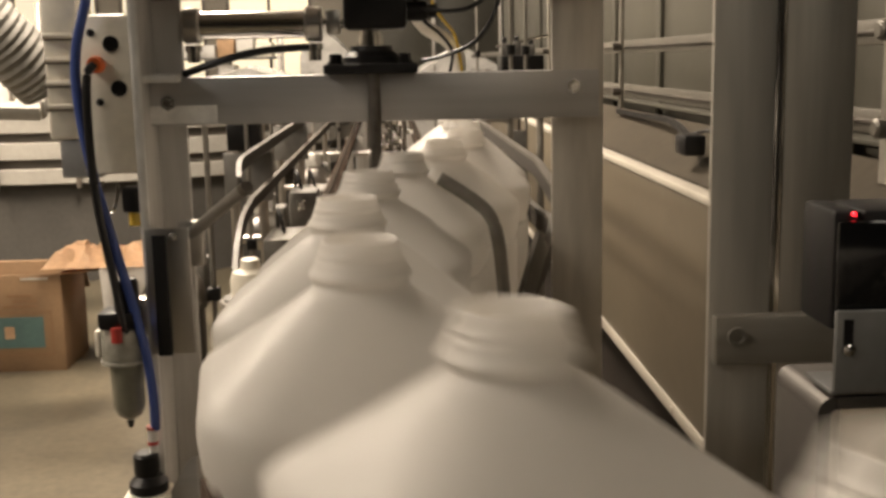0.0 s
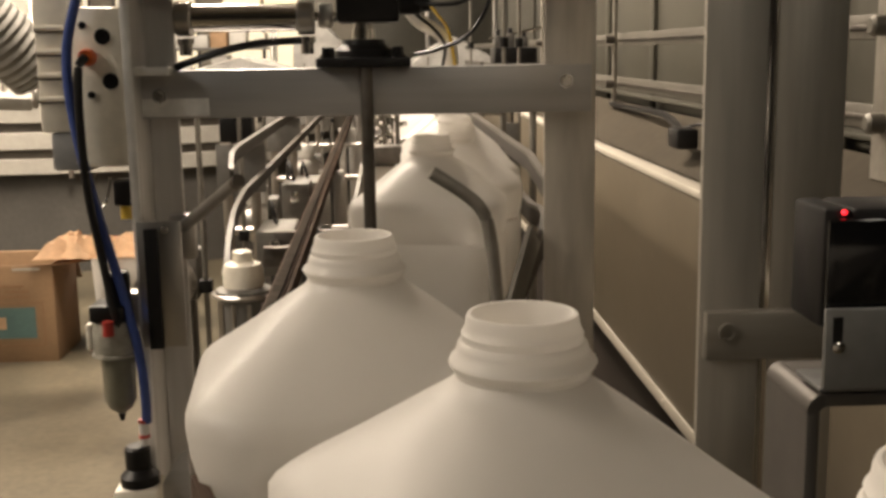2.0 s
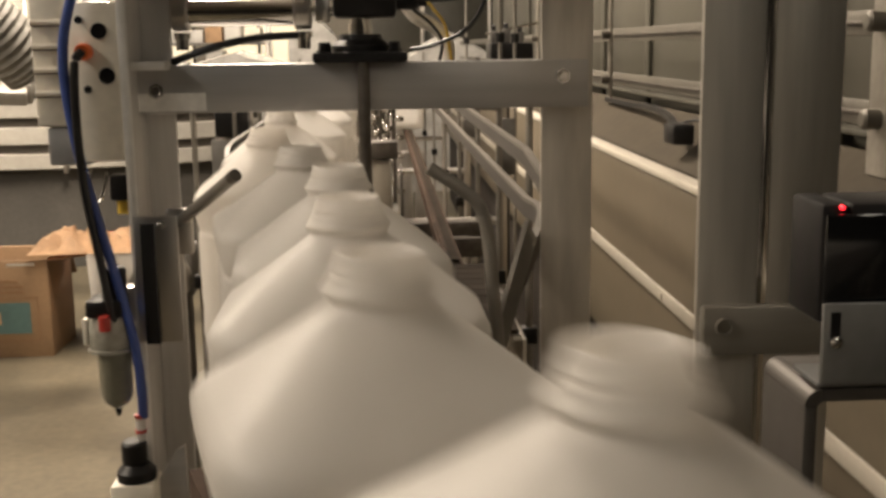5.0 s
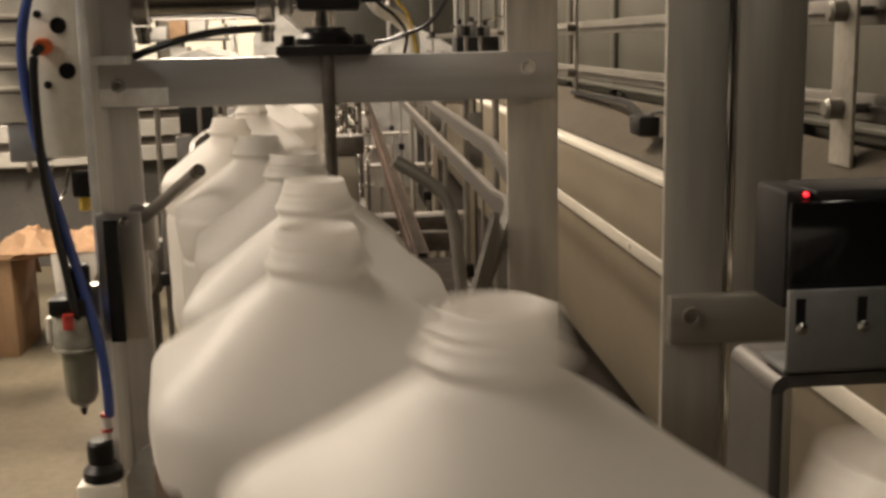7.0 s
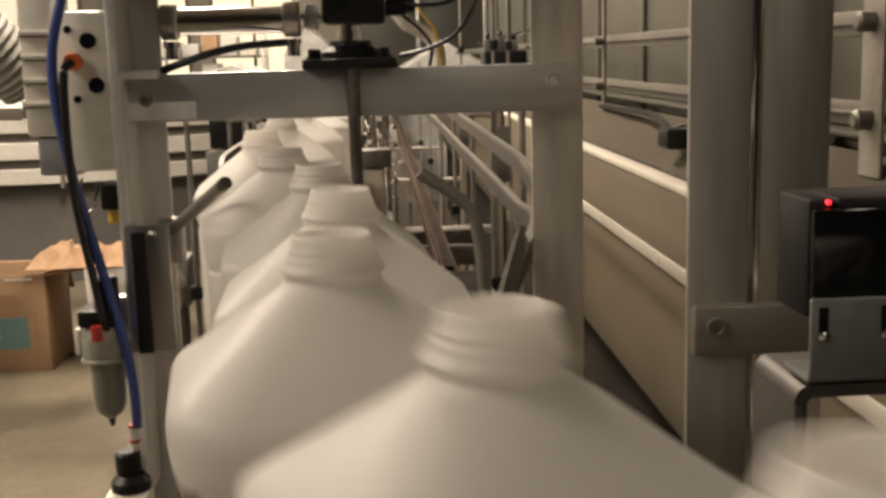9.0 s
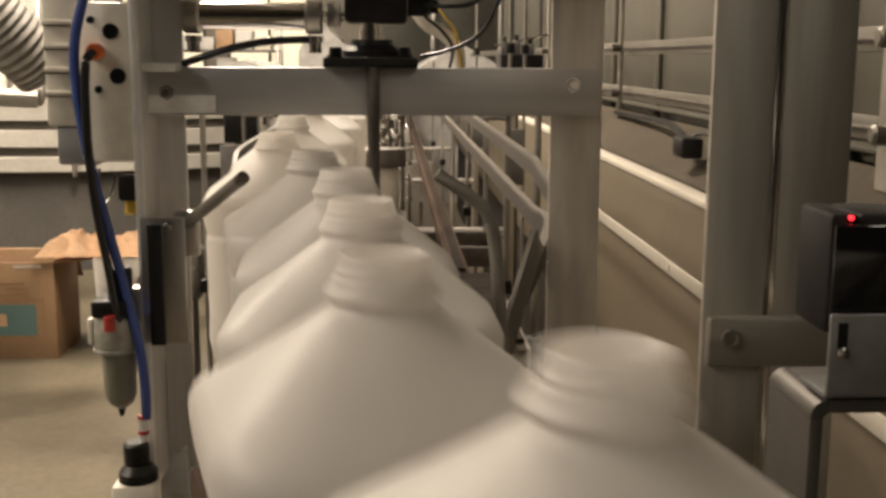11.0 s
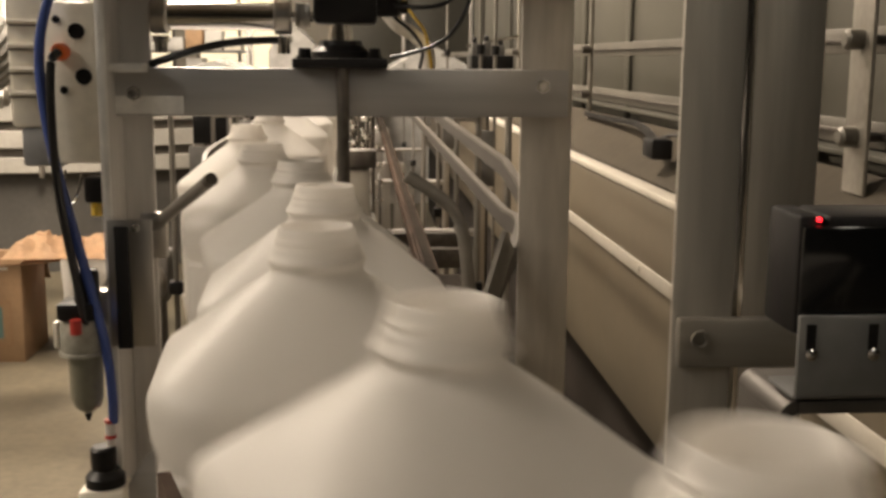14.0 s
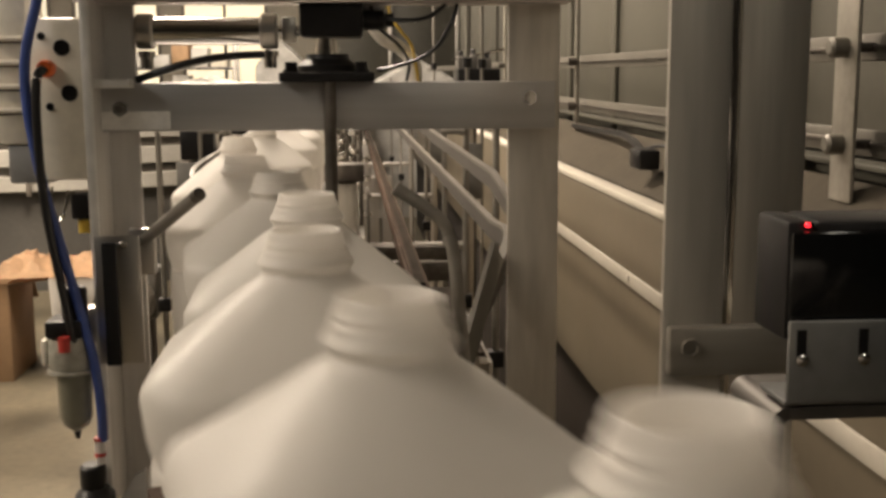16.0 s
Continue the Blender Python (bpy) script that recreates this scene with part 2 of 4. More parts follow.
def sweep(points, r, seg=10, bm=None, flat=None):
    """A tube, or with flat=(half height, half width) a flat bar standing on edge, along points."""
    own = bmesh.new()
    pts = [Vector(p) for p in points]
    rings = []
    for i, p in enumerate(pts):
        d = (pts[min(i + 1, len(pts) - 1)] - pts[max(i - 1, 0)]).normalized()
        up = Vector((0, 0, 1)) if abs(d.z) < 0.93 else Vector((0, 1, 0))
        side = d.cross(up).normalized()
        up = side.cross(d).normalized()
        if flat:
            h, w = flat
            corners = ((w, h), (-w, h), (-w, -h), (w, -h))
            rings.append([own.verts.new(p + side * a + up * b) for a, b in corners])
        else:
            wide = r[i] if isinstance(r, list) else r
            rings.append([own.verts.new(p + (side * math.cos(2 * math.pi * k / seg) + up * math.sin(2 * math.pi * k / seg)) * wide) for k in range(seg)])
    n = len(rings[0])
    for a, b in zip(rings, rings[1:]):
        for k in range(n):
            own.faces.new((a[k], a[(k + 1) % n], b[(k + 1) % n], b[k]))
    own.faces.new(rings[0][::-1])
    own.faces.new(rings[-1])
    return merge(bm, own)


def hex_bolt(at, axis, r, h, bm=None):
    return spin(((r * 1.35, 0), (r * 1.35, h * 0.25), (r, h * 0.25), (r, h * 0.9), (r * 0.85, h)), at, axis, 6, bm)


# ---- room ----
X0, X1, Y0, Y1, H = -7.5, 6.5, -11.5, 14.5, 4.6
solo("floor", box(X0 - 0.2, X1 + 0.2, Y0 - 0.2, Y1 + 0.2, -0.2, 0, 0), FLOOR, "worn tan concrete factory floor with scuffs", "floor", "structure")
solo("ceiling", box(X0 - 0.2, X1 + 0.2, Y0 - 0.2, Y1 + 0.2, H, H + 0.2, 0), WALL, "plain factory ceiling", "ceiling", "structure")
solo("wall_west", box(X0 - 0.2, X0, Y0, Y1, 0, H, 0), WALL, "plain painted factory wall", "wall", "structure")
# Unseen walls, coloured darker to keep the right and near sides dim.
solo("wall_east", box(X1, X1 + 0.2, Y0, Y1, 0, H, 0), WALL_DARK, "unseen factory wall in a darkened colour", "wall", "structure")
solo("wall_south", box(X0 - 0.2, X1 + 0.2, Y0 - 0.2, Y0, 0, H, 0), WALL_DARK, "unseen factory wall in a darkened colour", "wall", "structure")
solo("wall_north", box(X0 - 0.2, X1 + 0.2, Y1, Y1 + 0.2, 0, H, 0), WALL, "pale painted factory wall far behind the conveyors", "wall", "structure")
fx, fy, fz, _ = FIXTURES[0]
fixture = thing("ceiling_light", "added long fluorescent light, out of view, in a white housing hung from the ceiling", "lamp", (fx, fy, fz), "ceiling lights")
part("housing", box(fx - 0.26, fx + 0.26, fy - 0.76, fy + 0.76, fz + 0.07, fz + 0.16, 0.01), WHITE, fixture)
part("diffuser", box(fx - 0.23, fx + 0.23, fy - 0.72, fy + 0.72, fz + 0.04, fz + 0.066, 0.004), TUBE, fixture, "glowing white diffuser")
part("hanger", rod((fx, fy, fz + 0.15), (fx, fy, fz + 1.3), 0.01), DARK_STEEL, fixture)
for fx, fy, fz, _ in FIXTURES[1:]:
    copy_thing(fixture, pose(fx, fy, fz))

# ---- the jugs' way ----
LIP, BELT_Z, PITCH = 0.25, 0.90, 0.168


def way(points):
    pts = [Vector((0.068 + 0.4 * 11, 0.36 - 11)), Vector((0.348, -0.34))]
    pts += [Vector(p[:2]) for p in smooth_line([(0.268, -0.14, 0), (0.118, 0.225, 0), (0.046, 0.36, 0), *points], 6)]
    pts.append(Vector((pts[-1].x, 13.5)))
    dist = [0.0]
    for a, b in zip(pts, pts[1:]):
        dist.append(dist[-1] + (b - a).length)
    zero = min(range(len(pts)), key=lambda i: (pts[i] - Vector((0.046, 0.36))).length)
    return np.array([d - dist[zero] for d in dist]), np.array([p.x for p in pts]), np.array([p.y for p in pts])


RIGHT_WAY = way([(-0.017, 0.51, 0), (-0.029, 0.68, 0), (-0.022, 0.87, 0), (0.016, 1.05, 0), (0.062, 1.22, 0), (0.095, 1.42, 0), (0.103, 1.7, 0), (0.103, 2.0, 0)])
LEFT_WAY = way([(-0.015, 0.51, 0), (-0.022, 0.68, 0), (-0.038, 0.85, 0), (-0.078, 1.02, 0), (-0.12, 1.2, 0), (-0.142, 1.38, 0), (-0.145, 1.7, 0), (-0.145, 2.0, 0)])
# seconds, metres that the line has run
RUN = ((0, 0.014), (0.5, 0.369), (1.0, 0.738), (1.15, 0.836), (1.2, 0.842), (3.08, 0.842), (3.2, 0.872), (3.3, 0.926), (3.5, 1.048), (3.7, 1.178),
       (5.8, 2.716), (6.3, 3.048), (7, 3.516), (7.5, 3.864), (8, 4.206), (8.5, 4.554), (9, 4.866), (9.2, 5.008), (11.3, 6.545), (11.7, 6.8),
       (12, 6.991), (12.5, 7.304), (13, 7.638), (13.5, 7.941), (14, 8.253), (14.5, 8.541), (15, 8.856), (15.5, 9.143), (16, 9.455))
# the jugs that leave by the right lane run on while the rest is held
RUN_AHEAD = ((0, 0.014), (0.5, 0.369), (0.8, 0.60), (1.2, 1.015), (1.5, 1.045), (1.7, 1.14), (2.0, 1.34), (2.5, 1.66), (3.0, 1.90), (3.7, 2.06), (5.8, 6.2), (7.5, 7.2), (9.0, 7.6), (16, 7.8))
FIRST_LEFT = 4


def jug_spot(k, t):
    run, lane = (RUN, LEFT_WAY) if k >= FIRST_LEFT else (RUN_AHEAD, RIGHT_WAY)
    s = np.interp(t, [r[0] for r in run], [r[1] for r in run]) - k * PITCH
    if k >= FIRST_LEFT:
        # the lane belt runs faster than the infeed, so the jugs spread past the gate
        s = float(np.interp(s, (-20, 0.02, 0.25, 0.62, 0.72, 0.80, 1.0, 2.2, 20), (-20, 0.02, 0.272, 0.665, 0.795, 0.93, 1.38, 4.3, 23)))
    dist, xs, ys = lane
    x, y = float(np.interp(s, dist, xs)), float(np.interp(s, dist, ys))
    drift = (0.010 * min(max((0.54 - y) / 0.16, 0), 1) + 0.020 * min(max((0.32 - y) / 0.1, 0), 1)) * min(max((t - 4) / 7, 0), 1)
    return x - drift, y, float(s)


# ---- milk jug ----
def jug_ring(half, square, z, dent=0.0, n=48):
    """A ring between a circle (square 0) and a square with cut corners (square 1)."""
    ring = []
    for i in range(n):
        a = 2 * math.pi * i / n
        c, s = math.cos(a), math.sin(a)
        flat = 0.8 / max(abs(c), abs(s), (abs(c) + abs(s)) / 1.70) + 0.2 / (abs(c) ** 6 + abs(s) ** 6) ** (1 / 6)
        r = half * ((1 - square) + square * flat)
        gap = abs((a - math.radians(45) + math.pi) % (2 * math.pi) - math.pi)
        r *= 1 - dent * max(0.0, 1 - (gap / 0.62) ** 2)
        ring.append((r * c, r * s, z))
    return ring


def milk_jug():
    jug = thing("milk_jug", "empty translucent white plastic milk jug on the conveyor", "jug", (0, 0, 0), "milk jugs on the line")
    bm = bmesh.new()
    levels = ((0.062, 0.8, 0.0, 0), (0.070, 0.9, 0.003, 0), (0.075, 1, 0.012, 0), (0.0775, 1, 0.03, 0), (0.0765, 1, 0.055, 0), (0.0772, 1, 0.075, 0.0),
              (0.0775, 1, 0.10, 0.10), (0.0778, 1, 0.125, 0.24), (0.0776, 1, 0.1400, 0.28), (0.0755, 0.99, 0.1432, 0.28), (0.0770, 1, 0.1465, 0.29), (0.0795, 1, 0.158, 0.30), (0.0810, 1, 0.1720, 0.31), (0.0808, 1, 0.1785, 0.31), (0.0785, 0.97, 0.1832, 0.31), (0.0738, 0.89, 0.1875, 0.30),
              (0.0655, 0.74, 0.1945, 0.27), (0.0570, 0.58, 0.2015, 0.21), (0.0480, 0.40, 0.2088, 0.13), (0.0390, 0.22, 0.2158, 0.05), (0.0310, 0.07, 0.2215, 0), (0.0250, 0, 0.2255, 0), (0.0232, 0, 0.2285, 0))
    rings = [[bm.verts.new(p) for p in jug_ring(h, q, z, d)] for h, q, z, d in levels]
    for a, b in zip(rings, rings[1:]):
        for i in range(len(a)):
            bm.faces.new((a[i], a[(i + 1) % len(a)], b[(i + 1) % len(a)], b[i]))
    bm.faces.new(rings[0][::-1])
    part("body", bm, HDPE, jug)
    bm = bmesh.new()
    profile = ((0.0231, 0.2275), (0.0234, 0.2300), (0.0250, 0.2318), (0.0256, 0.2332), (0.0250, 0.2346), (0.0232, 0.2362), (0.0226, 0.2382), (0.0222, 0.2398),
               (0.0211, 0.2408), (0.0209, 0.2422), (0.0212, 0.2432), (0.0203, 0.2444), (0.0197, 0.2460), (0.0194, 0.2485), (0.0188, 0.2498), (0.0176, 0.2498), (0.0170, 0.2485), (0.0170, 0.232), (0.021, 0.226))
    rings = [[bm.verts.new((r * math.cos(2 * math.pi * i / 32), r * math.sin(2 * math.pi * i / 32), z)) for i in range(32)] for r, z in profile]
    for a, b in zip(rings, rings[1:]):
        for i in range(32):
            bm.faces.new((a[i], a[(i + 1) % 32], b[(i + 1) % 32], b[i]))
    part("neck", bm, HDPE, jug, "threaded open neck")
    d = Vector((1, 1, 0)).normalized()
    line = smooth_line([d * r + Vector((0, 0, z)) for r, z in ((0.028, 0.2105), (0.046, 0.2010), (0.062, 0.187), (0.0725, 0.168), (0.0735, 0.14), (0.070, 0.112), (0.060, 0.092))], 5)
    part("handle", sweep(line, 0.0125, 12), HDPE, jug, "hollow moulded handle")
    return jug


JUG = milk_jug()
JUGS = {}
rnd = random.Random(7)
for k in range(-9, 64):
    jug = JUG if k == -9 else copy_thing(JUG, pose(0, 0, 0))
    JUGS[k] = (jug, rnd.uniform(-2.5, 2.5), rnd.uniform(-0.003, 0.003))


def heading(k, s):
    """The way's direction over the length of a jug, as a turn in degrees."""
    dist, xs, ys = LEFT_WAY if k >= FIRST_LEFT else RIGHT_WAY
    (xa, xb), (ya, yb) = np.interp((s - 0.06, s + 0.06), dist, xs), np.interp((s - 0.06, s + 0.06), dist, ys)
    return math.degrees(math.atan2(xa - xb, yb - ya))


def jug_rows(k, turn, aside):
    marks = [r[0] for r in (RUN if k >= FIRST_LEFT else RUN_AHEAD)]
    near = [i / 10 for i in range(161) if -0.5 < jug_spot(k, i / 10)[1] < 2.6]
    rows = []
    for t in sorted(set(marks) | set(near)):
        x, y, s = jug_spot(k, t)
        bend = 0.72 * heading(k, s)
        rows.append((t, pose(x + aside, y, BELT_Z + 0.002, 0, 0, turn + bend)))
    return rows


# ---- conveyors ----
def slat_mesh(w, d):
    bm = box(-w, w, -d / 2 + 0.0012, d / 2 - 0.0012, -0.005, 0.0, 0.0)
    return mesh_from("slat", bm, BELT, False)


def straight_conveyor(name, label, m, width, length, slat_from, slat_to, legs, deep=0.14, side=None):
    """A flat-top chain conveyor along local y, its belt's top at local z 0."""
    conv = thing(name, label, "conveyor")
    ORIGIN[conv.name] = Vector((0, 0, 0))
    half = width / 2
    for sgn in (-1, 1):
        part("side_frame", box(sgn * (half + 0.004), sgn * (half + 0.009), 0, length, -deep, -0.012, 0.001), side or STEEL_Y, conv)
        part("wear_strip", box(sgn * (half + 0.0035), sgn * (half - 0.008), 0, length, -0.014, -0.0065, 0.001), side or WHITE, conv)
    for y in legs:
        for sgn in (-1, 1):
            part("leg", box(sgn * half, sgn * (half + 0.035), y - 0.02, y + 0.02, -BELT_Z, -deep - 0.002, 0.002), STEEL, conv)
        part("cross_brace", box(-half + 0.003, half - 0.003, y - 0.018, y + 0.018, -0.5, -0.46, 0.002), STEEL_H, conv)
    pitch = 0.038
    me = slat_mesh(half, pitch)
    rest = bmesh.new()
    n = int(length / pitch)
    for i in range(n):
        y = (i + 0.5) * pitch
        if slat_from <= y <= slat_to:
            ob = new("slat", me)
            ob.parent = conv
            ob.location = (0, y, 0)
        else:
            box(-half, half, y - pitch / 2 + 0.0012, y + pitch / 2 - 0.0012, -0.005, 0, 0, rest)
    if len(rest.verts):
        part("belt", rest, BELT, conv)["kind"] = "stuff"
    else:
        rest.free()
    conv.matrix_basis = m
    return conv


straight_conveyor("conveyor", "narrow flat-top chain conveyor with brown slats in the outer lane", pose(-0.163, 1.30, BELT_Z, 0, 0, 0.5), 0.014, 12.2, 0, 3.2, (2.3, 4.3, 6.3, 8.3, 10.3), 0.04, BROWN_BAR)
straight_conveyor("conveyor", "narrow flat-top chain conveyor with brown slats beside the tan guard", pose(0.112, 1.735, BELT_Z), 0.014, 11.765, 0, 3.2, (2.3, 4.3, 6.3, 8.3, 10.3), 0.04, BROWN_BAR)
straight_conveyor("conveyor", "infeed flat-top chain conveyor under the queue of jugs", pose(0.058 + 0.4 * 10.6, 0.36 - 10.6, BELT_Z, 0, 0, 21.8), 0.11, 11.3, 10.4, 11.4, (1.0, 3.0, 5.0, 7.0, 9.0))
straight_conveyor("conveyor", "short slatted transfer conveyor between the gate and the lane", pose(0.095, 1.285, BELT_Z - 0.001), 0.13, 0.44, 0, 0.5, (0.25,))
straight_conveyor("conveyor", "short wide diverter conveyor under the gate", pose(-0.02, 0.62, BELT_Z - 0.001), 0.26, 0.66, 0, 0.7, (0.15,))


def guide_rail(name, label, bars, posts, foot, plain=False):
    """A lane rail: bars are (points, half height) and posts (x, y, top) with an arm to the bar."""
    rail = thing(name, label, "guide rail", (bars[0][0][0][0], bars[0][0][0][1], foot), "lane guide rails")
    for points, half in bars:
        end = points[-1]
        points = points[:-1] if len(points) < 3 else [tuple(p) for p in smooth_line(points[:-1], 5)]
        points = points + [tuple(end)]
        part("bar", sweep(points, 0, flat=(half, 0.004)), ARM_STEEL if plain else RAIL_SHADED, rail)
        if plain:
            continue
        edge = [Vector(p) + Vector((0, 0, half + 0.0028)) for p in points]
        part("edge_strip", sweep(edge, 0, flat=(0.0022, 0.0048)), STRIP_GREY, rail, "grey plastic edge strip")
    for x, y, top, arm in posts:
        stem = part("post", sweep(smooth_line([(x, y, foot), (x, y, top - 0.03), (x, y, top - 0.008), (x + arm * 0.25, y, top), (x + arm, y, top)], 4), 0.0055), ROD_STEEL, rail)
        part("clamp", box(x - 0.012, x + 0.012, y - 0.012, y + 0.012, 0.79, 0.815, 0.002), BLACK, stem, "black plastic clamp")
    return rail


left_posts = [(-0.352, y, 1.098 if i % 2 else 1.14, 0.046) for i, y in enumerate((2.08, 2.66, 3.2, 4.0, 4.9, 6.0, 7.2))]
guide_rail("guide_rail", "stainless outer guide rail with grey edge strip and jogged entry",
           [([(-0.300, 2.13, 1.006), (-0.304, 2.155, 1.014), (-0.306, 2.20, 1.034), (-0.302, 2.32, 1.041), (-0.302, 9.0, 1.041)], 0.0105),
            ([(-0.278, 1.86, 0.855), (-0.292, 1.98, 0.885), (-0.300, 2.14, 0.925), (-0.302, 2.32, 0.943), (-0.302, 9.0, 0.943)], 0.0105)], left_posts, 0.0)
right_posts = [(0.217, y, 1.125 if i % 2 else 1.16, -0.045) for i, y in enumerate((1.62, 2.05, 2.5, 3.1, 3.8, 4.6, 5.6))]
guide_rail("guide_rail", "stainless guide rail beside the tan guard with grey edge strip",
           [([(0.196, 1.30, 1.065), (0.197, 1.5, 1.085), (0.198, 9.0, 1.085)], 0.010),
            ([(0.120, 1.12, 0.955), (0.160, 1.22, 0.99), (0.196, 1.35, 1.02), (0.198, 1.5, 1.015), (0.198, 9.0, 1.01)], 0.011)], right_posts, 0.0)
guide_rail("guide_rail", "single-bar inner guide rail of the outer lane", [([(-0.045, 1.62, 0.955), (-0.062, 1.8, 0.955), (-0.062, 9.0, 0.955)], 0.010)], [(-0.035, y, 0.97, -0.02) for y in (1.9, 2.8, 3.9)], 0.0, True)
guide_rail("guide_rail", "single-bar inner guide rail by the divider", [([(0.006, 1.62, 0.955), (0.020, 1.8, 0.955), (0.020, 9.0, 0.955)], 0.010)], [(-0.005, y, 0.97, 0.02) for y in (1.9, 2.8, 3.9)], 0.0, True)

infeed = thing("infeed_rail", "worn brown flat guide rail along the infeed", "guide rail", (0.0, 0.2, 0.0))
part("bar", sweep([(-0.089, 0.478, 1.036), (-0.063, 0.40, 1.036), (0.297, -0.5, 1.036), (3.3, -8.0, 1.036)], 0, flat=(0.016, 0.003)), BROWN_BAR, infeed)
for ix, iy in ((0.004, 0.16), (0.244, -0.44), (1.044, -2.44), (2.244, -5.44)):
    part("post", sweep([(ix, iy, 0.0), (ix, iy, 1.0), (ix + 0.012, iy + 0.004, 1.03)], 0.006), STEEL, infeed)

# bent jug guides that reach over the jugs' shoulders at the gate
arm = thing("jug_guide", "bent round steel guide arm with an upright stem beside the belt", "jug guide", (0.1, 1.0, 0.86), "jug guides")
part("bar", sweep(smooth_line([(0.109, 1.0, 0.865), (0.105, 1.0, 0.95), (0.0995, 1.0, 1.02), (0.0945, 1.0, 1.070), (0.087, 1.0, 1.094), (0.071, 1.0, 1.110), (0.041, 1.0, 1.130)], 6), 0.0062, 14), ROD_STEEL, arm)
part("foot", box(0.086, 0.150, 0.975, 1.025, 0.85, 0.864, 0.002), STEEL_H, arm)
part("brace", sweep([(0.100, 1.02, 0.93), (0.128, 1.07, 1.0), (0.150, 1.11, 1.052)], 0, flat=(0.016, 0.0025)), ARM_STEEL, arm)
arm = thing("jug_guide", "round steel guide arm with shade-darkened tip on the gate post", "jug guide", (-0.2, 1.05, 1.05), "jug guides")
part("bar", rod((-0.205, 1.085, 1.070), (-0.1385, 1.003, 1.1235), 0.0060), ROD_STEEL, arm)
# Tip coloured dark where the bar runs into shade.
part("end_cap", rod((-0.1385, 1.003, 1.1235), (-0.1340, 0.9975, 1.1271), 0.0062), DARK_STEEL, arm, "tip darkened for shade")
part("foot", box(-0.215, -0.190, 1.078, 1.092, 1.04, 1.085, 0.002), STEEL, arm)

# ---- gate frame ----
GY = 1.10
gate = thing("gate_frame", "stainless steel portal frame of the lane diverter", "machine frame", (0, GY, 0))


bm = box(-0.2430, -0.2370, GY - 0.034, GY + 0.03, 0.0, 1.75, 0.001)
box(-0.2368, -0.208, GY + 0.024, GY + 0.03, 0.0, 1.75, 0.001, bm)
left_post = part("post", bm, ALU_POST, gate)
part("flange", box(-0.2460, -0.2375, GY - 0.0405, GY - 0.0345, 0.0, 1.75, 0.001), ALU_PALE, left_post, "bright rolled front flange")
bm = box(0.1605, 0.2125, GY + 0.008, GY + 0.014, 0.0, 1.75, 0.001)
box(0.2065, 0.2125, GY + 0.0142, GY + 0.06, 0.0, 1.75, 0.001, bm)
part("post", bm, POST_DARK, gate)
bm = box(-0.2450, 0.2060, GY - 0.006, GY, 1.178, 1.2245, 0.001)
box(-0.2450, 0.2060, GY + 0.0002, GY + 0.05, 1.2185, 1.2245, 0.001, bm)
crossbeam = part("crossbeam", bm, ALU, gate)
# Pale patch paints the light reflected low on the beam's end.
part("worn_patch", box(-0.2400, -0.172, GY - 0.0070, GY - 0.0062, 1.1800, 1.1975, 0.0), BEAM_GLINT, crossbeam, "pale patch painted as a reflected highlight")
# Plate made tall and pale to paint the light on the top flange.
part("end_plate", box(-0.2453, -0.205, GY - 0.033, GY - 0.0065, 1.2205, 1.2285, 0.001), ALU_PALE, gate)
part("top_beam", box(-0.258, 0.22, GY - 0.012, GY + 0.03, 1.300, 1.345, 0.002), STEEL_H, gate)
for bx, bz in ((-0.2195, 1.200), (0.180, 1.2085)):
    part("bolt", hex_bolt((bx, GY - 0.006, bz), "Y", 0.0055, -0.006), CHROME, crossbeam)
part("base_plate", box(-0.28, 0.24, GY - 0.06, GY + 0.09, 0.0, 0.008, 0.001), STEEL_H, gate)
# slotted bracket with a black strip on the left post
bm = box(-0.242, -0.1995, GY - 0.046, GY - 0.042, 0.958, 1.082, 0.001)
part("slide_plate", bm, STEEL, gate)
part("black_strip", box(-0.2345, -0.2210, GY - 0.0515, GY - 0.0465, 0.957, 1.076, 0.001), BLACK, gate, "black plastic strip")
part("bolt", hex_bolt((-0.2150, GY - 0.046, 1.074), "Y", 0.0035, -0.005), CHROME, gate)
part("plate_arm", box(-0.2360, -0.230, GY - 0.0418, GY - 0.0352, 0.97, 1.07, 0.001), STEEL, gate)

bm = bmesh.new()
outline = ((-0.246, 0.70), (-0.240, 0.803), (-0.214, 0.846), (-0.204, 0.852), (-0.204, 0.70))
faces = [[bm.verts.new((x, y, z)) for x, z in outline] for y in (GY - 0.0500, GY - 0.0435)]
for i in range(5):
    bm.faces.new((faces[0][i], faces[0][(i + 1) % 5], faces[1][(i + 1) % 5], faces[1][i]))
bm.faces.new(faces[0][::-1])
bm.faces.new(faces[1])
part("gusset", bm, ALU, gate, "slanted plate at the post's foot")

actuator = thing("rotary_actuator", "black flange bearing with rotary actuator on the crossbeam", "actuator", (-0.02, GY + 0.02, 1.2245))
part("flange", box(-0.066, 0.026, GY - 0.024, GY + 0.06, 1.2248, 1.2345, 0.002), BLACK, actuator)
part("bearing_hub", spin(((0.030, 1.2347), (0.030, 1.241), (0.022, 1.247), (0.021, 1.252)), (-0.020, GY + 0.026, 0)), BLACK, actuator)
for bx in (-0.056, 0.014):
    part("bolt", hex_bolt((bx, GY + 0.008, 1.2345), "Z", 0.0055, 0.010), BLACK, actuator)
    part("bolt", hex_bolt((bx, GY + 0.046, 1.2345), "Z", 0.0055, 0.010), BLACK, actuator)
